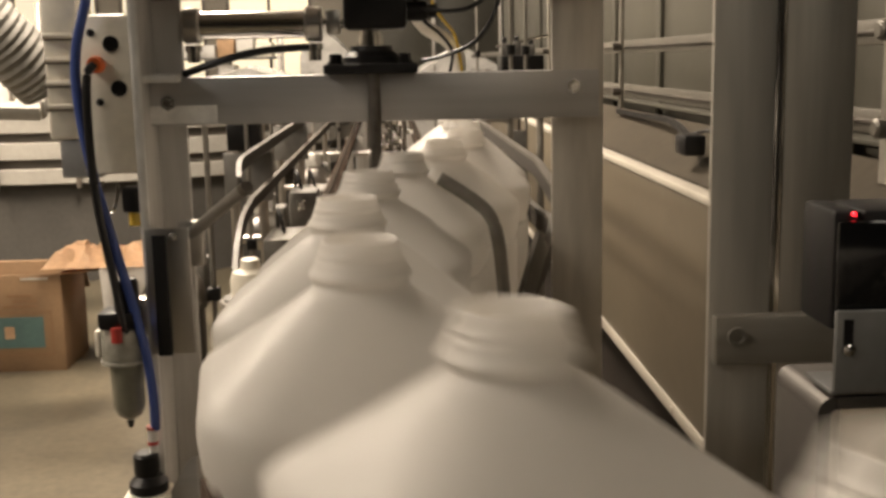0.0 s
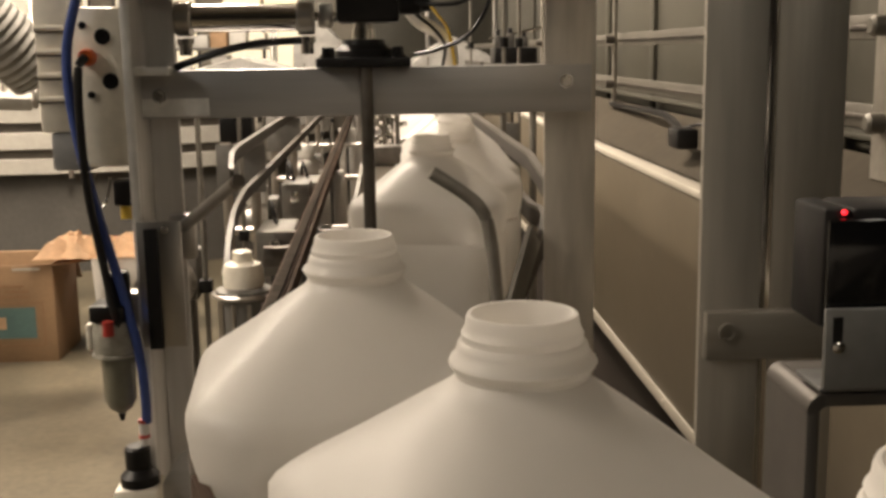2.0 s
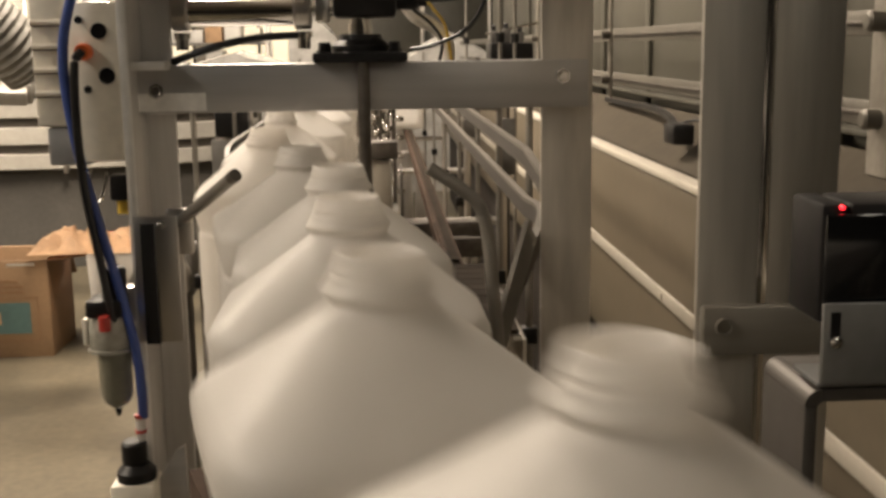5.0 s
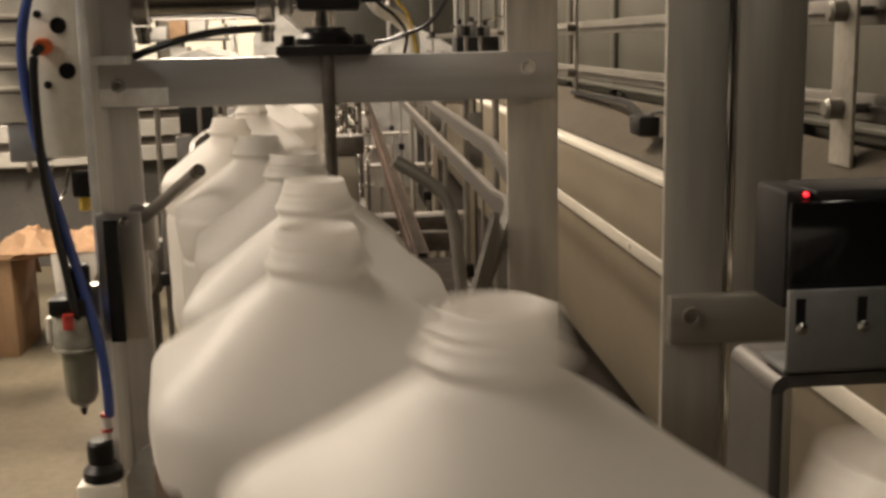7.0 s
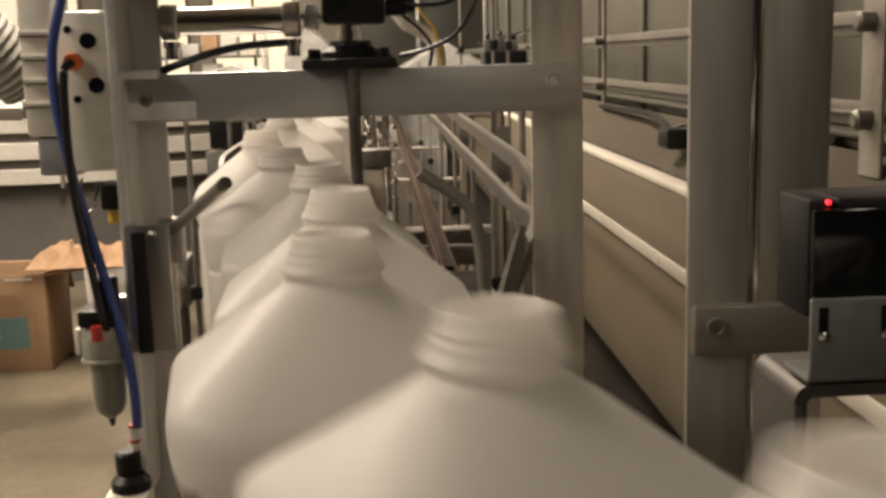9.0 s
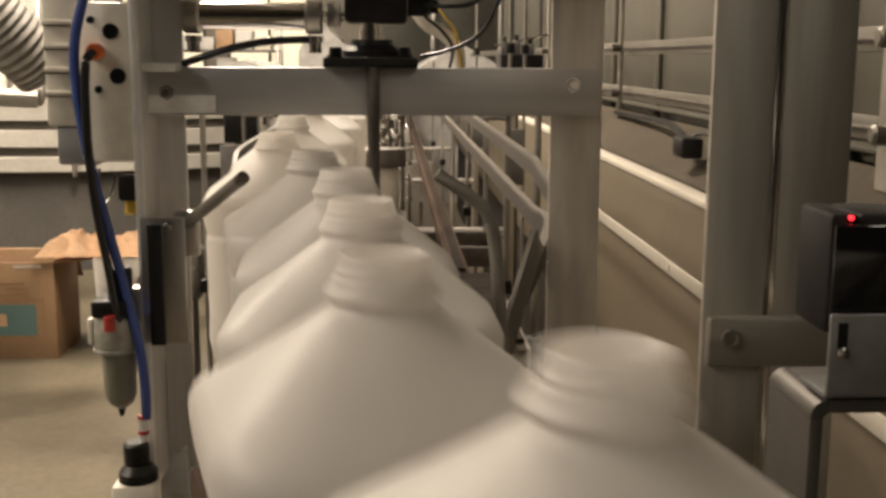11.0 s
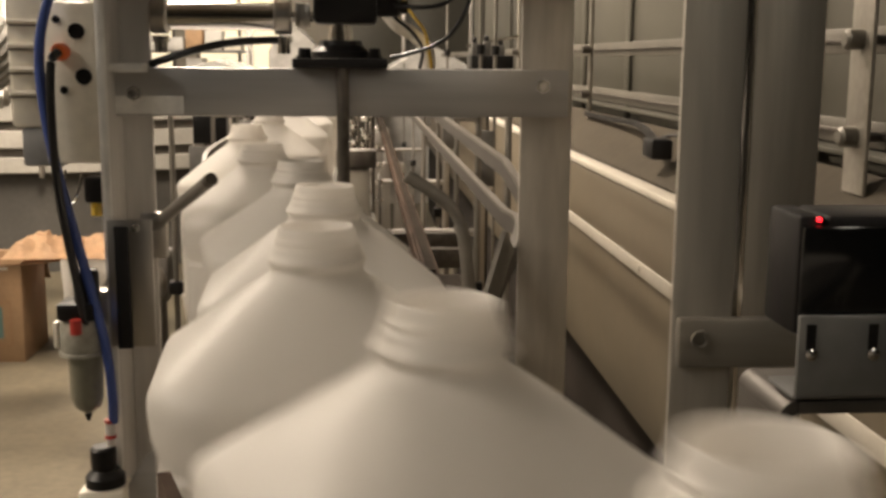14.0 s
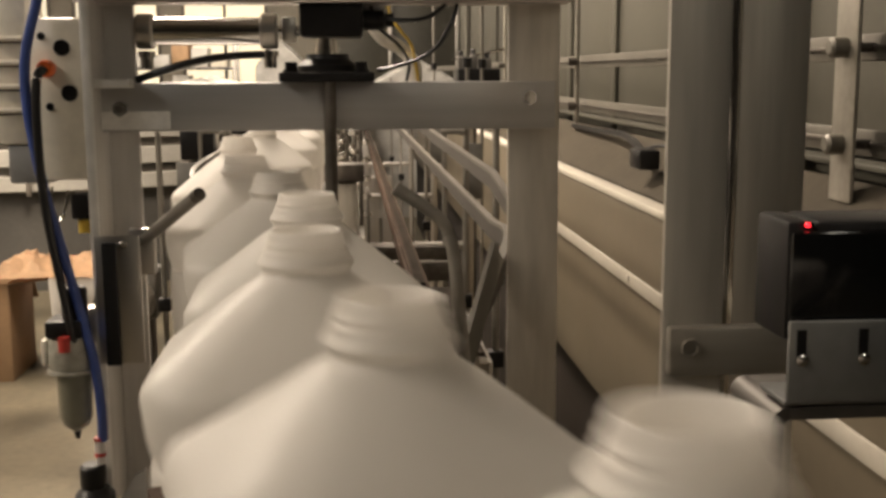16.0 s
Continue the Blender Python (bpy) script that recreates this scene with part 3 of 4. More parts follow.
part("coupling", spin(((0.012, 1.252), (0.012, 1.262), (0.010, 1.262), (0.010, 1.270)), (-0.020, GY + 0.026, 0)), CHROME, actuator)
part("housing", box(-0.046, 0.016, GY - 0.004, GY + 0.056, 1.268, 1.318, 0.004), BLACK, actuator)
part("side_port", spin(((0.010, 0.0), (0.010, 0.02), (0.007, 0.022), (0.007, 0.03)), (0.0165, GY + 0.02, 1.285), "X", 14), BLACK, actuator)
part("side_port", spin(((0.008, 0.0), (0.008, 0.015), (0.005, 0.022)), (0.0165, GY + 0.04, 1.300), "X", 14), GREY, actuator)
part("shaft", spin(((0.0062, 0.90), (0.0062, 1.2246)), (-0.0175, GY - 0.0145, 0), seg=18), DARK_STEEL, actuator, "brown-stained steel pivot shaft")
part("paddle", box(-0.0205, -0.0145, GY + 0.10, GY + 0.56, 0.925, 1.03, 0.002), DARK_STEEL, actuator, "thin steel diverter blade")

cylinder = thing("air_cylinder", "stainless air cylinder mounted above the gate", "air cylinder", (-0.12, GY, 1.27))
part("barrel", spin(((0.0135, -0.19), (0.0135, -0.085)), (0, GY + 0.02, 1.2745), "X", 24), CHROME, cylinder, "polished stainless barrel")
for cx in (-0.205, -0.085):
    part("end_cap", spin(((0.016, 0), (0.0175, 0.002), (0.0175, 0.015), (0.016, 0.017)), (cx, GY + 0.02, 1.2745), "X", 24), STEEL, cylinder)
    part("port_fitting", spin(((0.0065, 1.2385), (0.0065, 1.249), (0.0085, 1.2495), (0.0085, 1.2555)), (cx + 0.009, GY + 0.018, 0), "Z", 12), CHROME, cylinder)
part("piston_rod", rod((-0.068, GY + 0.02, 1.2745), (-0.047, GY + 0.02, 1.2745), 0.005), CHROME, cylinder)
part("clevis", box(-0.064, -0.050, GY + 0.010, GY + 0.030, 1.264, 1.288, 0.002), STEEL, cylinder)


def hose(name, label, points, r, mat):
    bm = sweep(smooth_line(points, 8), r, 10)
    return solo(name, bm, mat, label, "hose", group="air hoses")


hose("air_hose", "black air hose to the cylinder", [(-0.205, GY + 0.01, 1.2275), (-0.19, GY + 0.005, 1.2325), (-0.155, GY, 1.243), (-0.12, GY, 1.2495), (-0.083, GY + 0.018, 1.252)], 0.004, HOSE)
hose("air_hose", "black air hose looping from the actuator", [(0.03, GY + 0.02, 1.236), (0.05, GY + 0.01, 1.240), (0.08, GY, 1.252), (0.098, GY, 1.272), (0.108, GY, 1.30), (0.11, GY, 1.34)], 0.0022, HOSE)
hose("air_hose", "black air hose hanging over the actuator", [(0.02, GY + 0.02, 1.29), (0.055, GY, 1.284), (0.085, GY, 1.290), (0.115, GY, 1.32)], 0.0022, HOSE)
hose("air_hose", "grey cable beside the actuator", [(0.022, GY + 0.03, 1.31), (0.03, GY + 0.02, 1.28), (0.05, GY + 0.02, 1.262), (0.062, GY + 0.03, 1.245), (0.06, GY + 0.04, 1.225)], 0.0018, HOSE)

hose("air_hose", "pale wrapped hose bundle hanging behind the actuator", [(0.030, GY + 0.24, 1.40), (0.026, GY + 0.25, 1.31), (0.040, GY + 0.25, 1.278), (0.066, GY + 0.26, 1.262), (0.082, GY + 0.26, 1.24), (0.080, GY + 0.27, 1.20)], 0.0085, ALU_PALE)
hose("air_hose", "thin yellow air hose behind the actuator", [(0.052, GY + 0.22, 1.40), (0.050, GY + 0.23, 1.31), (0.062, GY + 0.23, 1.285), (0.078, GY + 0.24, 1.262), (0.088, GY + 0.26, 1.21)], 0.0018, YELLOW)

# ---- valve block, hoses and filter on the left post ----
valve = thing("valve_block", "cream pneumatic valve block with black ports bolted to the gate post", "valve", (-0.2810, GY - 0.02, 1.13))
part("body", box(-0.2950, -0.2435, GY - 0.04, GY + 0.02, 1.135, 1.285, 0.004), CREAM, valve)
side_body = part("side_body", box(-0.3290, -0.2955, GY - 0.03, GY + 0.03, 1.168, 1.31, 0.004), CREAM, valve)
part("grey_foot", box(-0.3210, -0.2810, GY - 0.028, GY + 0.02, 1.131, 1.1675, 0.003), GREY, valve, "grey lower housing")
for vz in (1.196, 1.218, 1.240, 1.262):
    part("seam", box(-0.3295, -0.2960, GY - 0.0315, GY - 0.0301, vz, vz + 0.0016, 0), DARK_STEEL, side_body)
    part("clip", rod((-0.3270, GY - 0.033, vz + 0.004), (-0.3000, GY - 0.033, vz + 0.004), 0.0026), CREAM, side_body)
for px, pz, pr in ((-0.2625, 1.2575, 0.0075), (-0.2575, 1.216, 0.0075), (-0.2805, 1.268, 0.0036), (-0.2760, 1.2035, 0.0036)):
    part("port", spin(((pr, 0), (pr, -0.0012), (pr * 0.8, -0.0014), (pr * 0.78, -0.0006)), (px, GY - 0.0402, pz), "Y", 20), BLACK, valve, "black round port")
part("push_ring", spin(((0.008, 0), (0.008, -0.008), (0.0065, -0.013), (0.004, -0.013)), (-0.2765, GY - 0.0402, 1.2385), "Y", 18), ORANGE, valve, "orange push-in ring")
part("knob", box(-0.2630, -0.2445, GY - 0.04, GY - 0.02, 1.097, 1.122, 0.003), BLACK, valve, "black plastic muffler")
part("fitting", spin(((0.006, 1.084), (0.006, 1.0965), (0.004, 1.097)), (-0.2530, GY - 0.03, 0), "Z", 12), YELLOW, valve, "yellow brass fitting")
part("wire_loop", sweep(smooth_line([(-0.2800, GY - 0.035, 1.128), (-0.2810, GY - 0.045, 1.11), (-0.2760, GY - 0.045, 1.096), (-0.2690, GY - 0.04, 1.104), (-0.2670, GY - 0.03, 1.124)], 6), 0.0014, 8), CHROME, valve)
hose("air_hose", "blue air hose curving down past the valve block", [(-0.2630, GY - 0.05, 1.36), (-0.2780, GY - 0.055, 1.30), (-0.2900, GY - 0.06, 1.25), (-0.2910, GY - 0.06, 1.20), (-0.2810, GY - 0.06, 1.13), (-0.2630, GY - 0.06, 1.05), (-0.2450, GY - 0.062, 0.97), (-0.240, GY - 0.062, 0.918), (-0.2415, GY - 0.055, 0.885)], 0.0048, BLUE)
hose("air_hose", "black air hose from the orange ring down to the filter", [(-0.2765, GY - 0.053, 1.2385), (-0.2815, GY - 0.062, 1.225), (-0.2820, GY - 0.066, 1.17), (-0.2790, GY - 0.066, 1.11), (-0.2690, GY - 0.066, 1.04), (-0.2610, GY - 0.064, 0.985), (-0.2590, GY - 0.05, 0.965)], 0.0042, HOSE)

filt = thing("air_filter", "air filter with smoky bowl hanging beside the gate post", "filter", (-0.265, GY - 0.05, 0.87))
part("head", box(-0.287, -0.2525, GY - 0.068, GY - 0.03, 0.9880, 1.0050, 0.003), BLACK, filt, "black filter head")
part("cap", spin(((0.012, 1.0050), (0.012, 1.0320), (0.010, 1.0350)), (-0.262, GY - 0.05, 0), "Z", 18), BLACK, filt)
part("guard", spin(((0.019, 0.9550), (0.021, 0.9580), (0.021, 0.9800), (0.019, 0.9870)), (-0.268, GY - 0.05, 0), "Z", 24), GUARD_CLEAR, filt, "clear bowl guard")
part("guard_ring", spin(((0.0205, 0.9520), (0.0222, 0.9530), (0.0222, 0.9555), (0.0205, 0.9565)), (-0.268, GY - 0.05, 0), "Z", 24), GUARD_CLEAR, filt)
part("bowl", spin(((0.004, 0.8940), (0.012, 0.9000), (0.0155, 0.9080), (0.0165, 0.9540)), (-0.266, GY - 0.05, 0), "Z", 24), BOWL, filt, "smoky translucent bowl")
part("drain", spin(((0.002, 0.8860), (0.004, 0.8935)), (-0.266, GY - 0.05, 0), "Z", 12), BLACK, filt)
part("inlet_ring", spin(((0.0055, 0.9780), (0.0055, 0.9920)), (-0.2675, GY - 0.0745, 0), "Z", 12), RED, filt, "red collar")
part("bracket", box(-0.262, -0.2433, GY - 0.030, GY - 0.01, 0.9750, 1.0100, 0.001), STEEL, filt)
part("side_lug", box(-0.293, -0.2875, GY - 0.06, GY - 0.04, 0.9600, 0.9860, 0.002), CREAM, filt)
reg = thing("pressure_regulator", "black-knobbed pressure regulator below the filter", "regulator", (-0.25, GY - 0.05, 0.76))
part("knob", spin(((0.0115, 0.8380), (0.0125, 0.8420), (0.0125, 0.8580), (0.010, 0.8610)), (-0.2525, GY - 0.055, 0), "Z", 20), BLACK, reg, "black ribbed knob")
part("collar", spin(((0.019, 0.8220), (0.019, 0.8310), (0.013, 0.8378)), (-0.2515, GY - 0.055, 0), "Z", 20), BLACK, reg)
part("body", box(-0.274, -0.231, GY - 0.075, GY - 0.032, 0.7710, 0.8215, 0.004), CREAM, reg)
part("fitting", spin(((0.004, 0.8610), (0.004, 0.8680), (0.0050, 0.8690), (0.0050, 0.8870)), (-0.2445, GY - 0.055, 0), "Z", 12), WHITE, reg, "white push fitting")
for rz in (0.8690, 0.8845):
    part("release_ring", spin(((0.0056, rz), (0.0056, rz + 0.0035)), (-0.2445, GY - 0.055, 0), "Z", 12), RED, reg, "red release ring")
part("mount", box(-0.262, -0.2433, GY - 0.0315, GY - 0.01, 0.7760, 0.8160, 0.001), STEEL, reg)

# ---- near post with sensor ----
NY = 0.80
post = thing("sensor_post", "stainless angle post beside the infeed with a bolted cross strap", "post", (0.28, NY, 0))
bm = box(0.2345, 0.2810, NY, NY + 0.006, 0.0, 1.75, 0.001)
box(0.2750, 0.2810, NY + 0.0062, NY + 0.05, 0.0, 1.75, 0.001, bm)
part("post", bm, POST_STEEL, post)
part("back_plate", box(0.3105, 0.370, NY + 0.07, NY + 0.076, 0.0, 1.75, 0.001), POST_STEEL, post)
part("round_edge", sweep([(0.3000, NY + 0.056, 0.0), (0.3000, NY + 0.056, 1.75)], 0.0085, 16), CHROME, post)
part("web", box(0.2812, 0.2880, NY + 0.045, NY + 0.05, 0.0, 1.75, 0.001), POST_STEEL, post)
part("strap", box(0.2365, 0.345, NY - 0.012, NY - 0.0005, 1.0055, 1.044, 0.003), STRAP_STEEL, post)
part("bolt", spin(((0.0072, 0), (0.0072, -0.003), (0.0050, -0.003), (0.0046, -0.001)), (0.2530, NY - 0.0122, 1.0283), "Y", 20), STRAP_STEEL, post)
part("base_plate", box(0.22, 0.38, NY - 0.03, NY + 0.09, 0, 0.008, 0.001), POST_STEEL, post)
for hz in (1.215, 1.18, 1.145, 1.10):
    part("screw", hex_bolt((0.2848, NY + 0.0448, hz), "Y", 0.003, -0.003), DARK_STEEL, post)

SY = 0.56
sensor = thing("photo_sensor", "black box photo sensor with red status light on a bracket", "sensor", (0.24, SY, 1.07))
part("housing", box(0.2300, 0.2455, SY, SY + 0.045, 1.0900, 1.1550, 0.003), BLACK, sensor)
part("front", box(0.2310, 0.3080, SY - 0.0045, SY - 0.0003, 1.093, 1.1500, 0.002), GLOSS_BLACK, sensor, "glossy black window")
part("case", box(0.2457, 0.3180, SY, SY + 0.045, 1.0900, 1.1550, 0.003), BLACK, sensor)
part("status_light", spin(((0.0013, 0), (0.0013, -0.0016), (0.0007, -0.0024)), (0.2402, SY - 0.0003, 1.1530), "Y", 14), LED, sensor, "red status light")
bm = box(0.2295, 0.3180, SY - 0.0095, SY - 0.006, 1.0585, 1.1030, 0.0014)
box(0.2295, 0.3180, SY - 0.0058, SY + 0.03, 1.0560, 1.0590, 0.001, bm)
bracket = part("bracket", bm, BRACKET_ZINC, sensor, "bright zinc angle bracket")
for sx, sz in ((0.2362, 1.0965), (0.2700, 1.0965)):
    part("slot", box(sx - 0.0026, sx + 0.0026, SY - 0.0101, SY - 0.0094, sz - 0.012, sz + 0.002, 0), BLACK, bracket)
    part("screw", spin(((0.0034, 0), (0.0034, -0.002), (0.002, -0.0028)), (sx, SY - 0.0103, sz - 0.014), "Y", 12), CHROME, bracket)
# The stand's steel colour is darkened for the shade in this near corner.
stand = thing("sensor_stand", "bent stainless support with rounded corner under the sensor", "bracket", (0.25, SY + 0.03, 0))
SX, SR, SD, ST = 0.2255, 0.010, 0.066, 1.0530
part("leg", box(SX, SX + 0.0075, SY, SY + SD, 0.0, ST - SR, 0.001), STEEL_DARKENED, stand)
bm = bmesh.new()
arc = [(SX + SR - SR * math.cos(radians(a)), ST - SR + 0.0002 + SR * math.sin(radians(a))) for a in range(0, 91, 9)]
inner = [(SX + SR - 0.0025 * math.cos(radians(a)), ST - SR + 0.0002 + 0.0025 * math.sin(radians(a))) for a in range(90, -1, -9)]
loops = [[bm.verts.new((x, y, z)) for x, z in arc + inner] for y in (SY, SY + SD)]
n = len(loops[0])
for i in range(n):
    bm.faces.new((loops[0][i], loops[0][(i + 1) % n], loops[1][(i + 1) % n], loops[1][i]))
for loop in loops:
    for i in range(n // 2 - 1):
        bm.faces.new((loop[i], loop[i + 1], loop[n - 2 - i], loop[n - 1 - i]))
part("rounded_corner", bm, STEEL_DARKENED, stand)
part("top_plate", box(SX + SR + 0.0002, 0.40, SY, SY + SD, ST - 0.0073, ST + 0.0002, 0.001), STEEL_DARKENED, stand)
part("end_leg", box(0.392, 0.398, SY + 0.005, SY + 0.055, 0.0, ST - 0.0075, 0.001), STEEL, stand)
part("cable_gland", spin(((0.0078, 0), (0.0078, 0.0006)), (0.2430, SY + 0.010, 1.0532), "Z", 18), BLACK, stand)

# ---- guard sheet and the second line on the right ----
PX = 0.50
guard = thing("guard_panel", "long tan plastic guard sheet with pale top edge beside the lanes", "panel", (PX + 0.01, 3.0, 0.58))
part("sheet", box(PX, PX + 0.012, 0.62, 9.0, 0.583, 0.998, 0.001), TAN, guard)
part("top_edge", box(PX - 0.004, PX + 0.03, 0.62, 9.0, 0.9985, 1.012, 0.003), PALE, guard, "pale plastic top edge")
bm = bmesh.new()
outline = ((0.034, 1.0125), (0.148, 1.0935), (0.148, 1.0885), (0.040, 1.0095))
faces = [[bm.verts.new((PX + x, y, z)) for x, z in outline] for y in (0.62, 9.0)]
for i in range(4):
    bm.faces.new((faces[0][i], faces[0][(i + 1) % 4], faces[1][(i + 1) % 4], faces[1][i]))
bm.faces.new(faces[0][::-1])
bm.faces.new(faces[1])
part("apron", bm, APRON, guard, "sloping tan plastic apron, colour darkened against the light from above")
part("shelf", box(PX + 0.03, PX + 0.16, 0.62, 9.0, 1.0, 1.008, 0.001), TAN, guard)
# Near-black plate fills in the shade of the gap below the sheet.
part("kick_plate", box(PX + 0.05, PX + 0.062, 0.62, 9.0, 0.0, 0.58, 0.001), GAP_SHADE, guard)
part("under_shelf", box(PX + 0.0125, PX + 0.05, 0.62, 9.0, 0.583, 0.59, 0.001), DARK_STEEL, guard)
# Moving strip and clips put in for a light line reflected in the sheet.
strip = thing("sliding_strip", "pale strip added for the light line reflected in the tan guard sheet", "strip", (PX - 0.004, 3.0, 0.6))
part("bar", box(PX - 0.006, PX - 0.0015, 0.62, 9.0, 0.588, 0.612, 0.001), PALE, strip)
for cy in (0.8, 1.9, 3.0, 4.4, 6.0):
    part("slide_clip", box(PX - 0.0085, PX - 0.0063, cy - 0.006, cy + 0.006, 0.594, 0.606, 0.0005), PALE, strip)

line2 = straight_conveyor("conveyor", "second chain conveyor behind the tan guard sheet", pose(PX + 0.26, 0.7, 1.03), 0.16, 8.5, 0, 0, ())
far_rail = thing("guide_rail", "pair of stainless guide rails on threaded rods behind the guard sheet", "guide rail", (PX + 0.17, 0.7, 1.0), "second line rails")
for rz in (1.262, 1.143):
    part("bar", box(PX + 0.150, PX + 0.156, 0.7, 9.0, rz - 0.017, rz + 0.017, 0.002), LINE_RAIL, far_rail)
    part("edge_strip", box(PX + 0.1445, PX + 0.1498, 0.7, 9.0, rz - 0.003, rz + 0.003, 0.001), DARK_STEEL, far_rail)
for ry in (2.05, 3.0, 3.6, 4.4):
    part("upright", rod((PX + 0.125, ry, 1.079), (PX + 0.125, ry, 1.62), 0.0065), STRAP_STEEL, far_rail)
    for rz in (1.262, 1.143):
        part("clamp", spin(((0.011, 0), (0.011, 0.02), (0.007, 0.024)), (PX + 0.100, ry, rz), "X", 12), DARK_STEEL, far_rail, "round steel clamp")
photo2 = thing("sensor_clip", "small black sensor on a bent arm above the guard sheet", "sensor", (PX + 0.05, 2.0, 1.03))
part("arm", sweep(smooth_line([(PX + 0.117, 3.0, 1.090), (PX + 0.112, 2.7, 1.092), (PX + 0.100, 2.40, 1.098), (PX + 0.075, 2.18, 1.092), (PX + 0.050, 2.04, 1.082)], 5), 0, flat=(0.0055, 0.006)), BLACK, photo2)
part("head", box(PX + 0.027, PX + 0.068, 1.97, 2.04, 1.055, 1.093, 0.006), BLACK, photo2)
part("cable", sweep(smooth_line([(PX + 0.06, 2.04, 1.09), (PX + 0.085, 2.0, 1.097), (PX + 0.10, 1.9, 1.075), (PX + 0.12, 1.85, 1.03)], 5), 0.003), BLACK, photo2)

# machine housing behind the second line
housing = thing("machine_housing", "grey-green enamelled machine housing behind the second line", "machine", (PX + 0.46, 4.0, 0))
for i in range(11):
    part("panel", box(PX + 0.42, PX + 0.45, 0.72 + i * 0.76, 1.46 + i * 0.76, 1.08, 1.98, 0.006), HOUSING, housing)
    part("post", box(PX + 0.405, PX + 0.4195, 0.68 + i * 0.76, 0.74 + i * 0.76, 1.0, 2.0, 0.003), HOUSING, housing)
part("lower_skin", box(PX + 0.451, PX + 0.47, 0.7, 9.1, 0.0, 1.99, 0.002), HOUSING, housing)
part("ledge", box(PX + 0.36, PX + 0.4195, 0.75, 9.0, 1.068, 1.078, 0.002), HOUSING, housing)
flat_stand = thing("rail_stand", "flat steel upright with clamp knobs holding the second line's rails", "rail stand", (PX + 0.12, 1.38, 1.07))
part("upright", box(PX + 0.112, PX + 0.118, 1.30, 1.36, 1.0715, 1.48, 0.002), STRAP_STEEL, flat_stand)
for rz in (1.143, 1.262, 1.37):
    part("knob", spin(((0.013, 0), (0.013, -0.018), (0.009, -0.022)), (PX + 0.1118, 1.33, rz), "X", 16), LINE_RAIL, flat_stand)
    part("cross_rod", rod((PX + 0.1185, 1.33, rz), (PX + 0.1495, 1.33, rz), 0.006), STEEL_DARKENED, flat_stand)

# ---- between the lanes ----
nose = thing("lane_divider", "tan plastic divider nose with dark steel bracket between the lanes", "divider", (-0.02, 1.74, 0.76))
part("nose_plate", box(-0.023, 0.013, 1.735, 1.765, 0.925, 1.062, 0.006), PALE, nose, "tan plastic nose plate")
part("head_bracket", box(-0.040, 0.024, 1.728, 1.775, 1.064, 1.092, 0.003), DARK_STEEL, nose)
part("stem", box(-0.012, 0.002, 1.742, 1.758, 0.76, 0.924, 0.002), DARK_STEEL, nose)
part("wing", box(0.0265, 0.0305, 1.70, 1.80, 0.93, 1.05, 0.002), DARK_STEEL, nose)


def roller_post(x, y, z0, z1, n):
    post = thing("roller_post", "upright steel post stacked with bright little rollers", "roller post", (x, y, 0.76), "roller posts")
    part("stem", rod((x, y, 0.76), (x, y, z1 + 0.03), 0.004), DARK_STEEL, post)
    for i in range(n):
        z = z0 + (z1 - z0) * i / n
        dx = 0.010 if i % 2 else -0.010
        part("roller", spin(((0.003, z), (0.008, z + 0.002), (0.008, z + 0.008), (0.003, z + 0.010)), (x + dx, y - 0.006, 0), "Z", 12), CHROME, post)
    return post


for px_, py_ in ((0.020, 1.95), (-0.004, 2.25), (0.014, 2.6), (-0.018, 3.0), (-0.052 + 0.03, 3.5)):
    roller_post(px_, py_, 0.965, 1.14, 11)
bridge = thing("transfer_bracket", "dark steel cross bracket under the lane belts", "bracket", (0, 2.2, 0.6))
part("front_bar", box(-0.25, 0.21, 2.16, 2.18, 0.82, 0.8595, 0.002), DARK_STEEL, bridge)
part("rear_bar", box(-0.25, 0.21, 2.36, 2.38, 0.82, 0.8595, 0.002), DARK_STEEL, bridge)
for by in (2.1805, 2.3805):
    part("dead_plate", box(0.035, 0.172, by, by + 0.05, 0.845, 0.852, 0.001), DARK_STEEL, bridge)
    part("dead_plate", box(-0.214, -0.076, by, by + 0.05, 0.845, 0.852, 0.001), DARK_STEEL, bridge)
part("tie", box(-0.03, -0.01, 2.1805, 2.3595, 0.825, 0.855, 0.002), STEEL_Y, bridge)


def gearmotor(x, y, z):
    m = thing("gearmotor", "silver gearmotor with white terminal box under the lane", "motor", (x, y, z - 0.1), "gearmotors")
    barrel = part("barrel", spin(((0.03, -0.13), (0.046, -0.12), (0.046, 0.0), (0.034, 0.01), (0.034, 0.03)), (x, y, z), "Y", 24), STEEL, m)
    for i in range(8):
        part("cooling_fin", spin(((0.052, -0.11 + i * 0.012), (0.052, -0.106 + i * 0.012)), (x, y, z), "Y", 24), STEEL, barrel)
    part("gearbox", box(x - 0.045, x + 0.045, y + 0.031, y + 0.12, z - 0.05, z + 0.05, 0.008), DUCT, m)
    part("terminal_box", box(x - 0.030, x + 0.026, y - 0.10, y - 0.03, z + 0.0525, z + 0.10, 0.004), WHITE, m, "white terminal box")
    part("stand", box(x - 0.03, x + 0.03, y + 0.04, y + 0.10, 0.0, z - 0.0505, 0.003), DARK_STEEL, m)
    return m


gearmotor(-0.43, 2.15, 0.80)


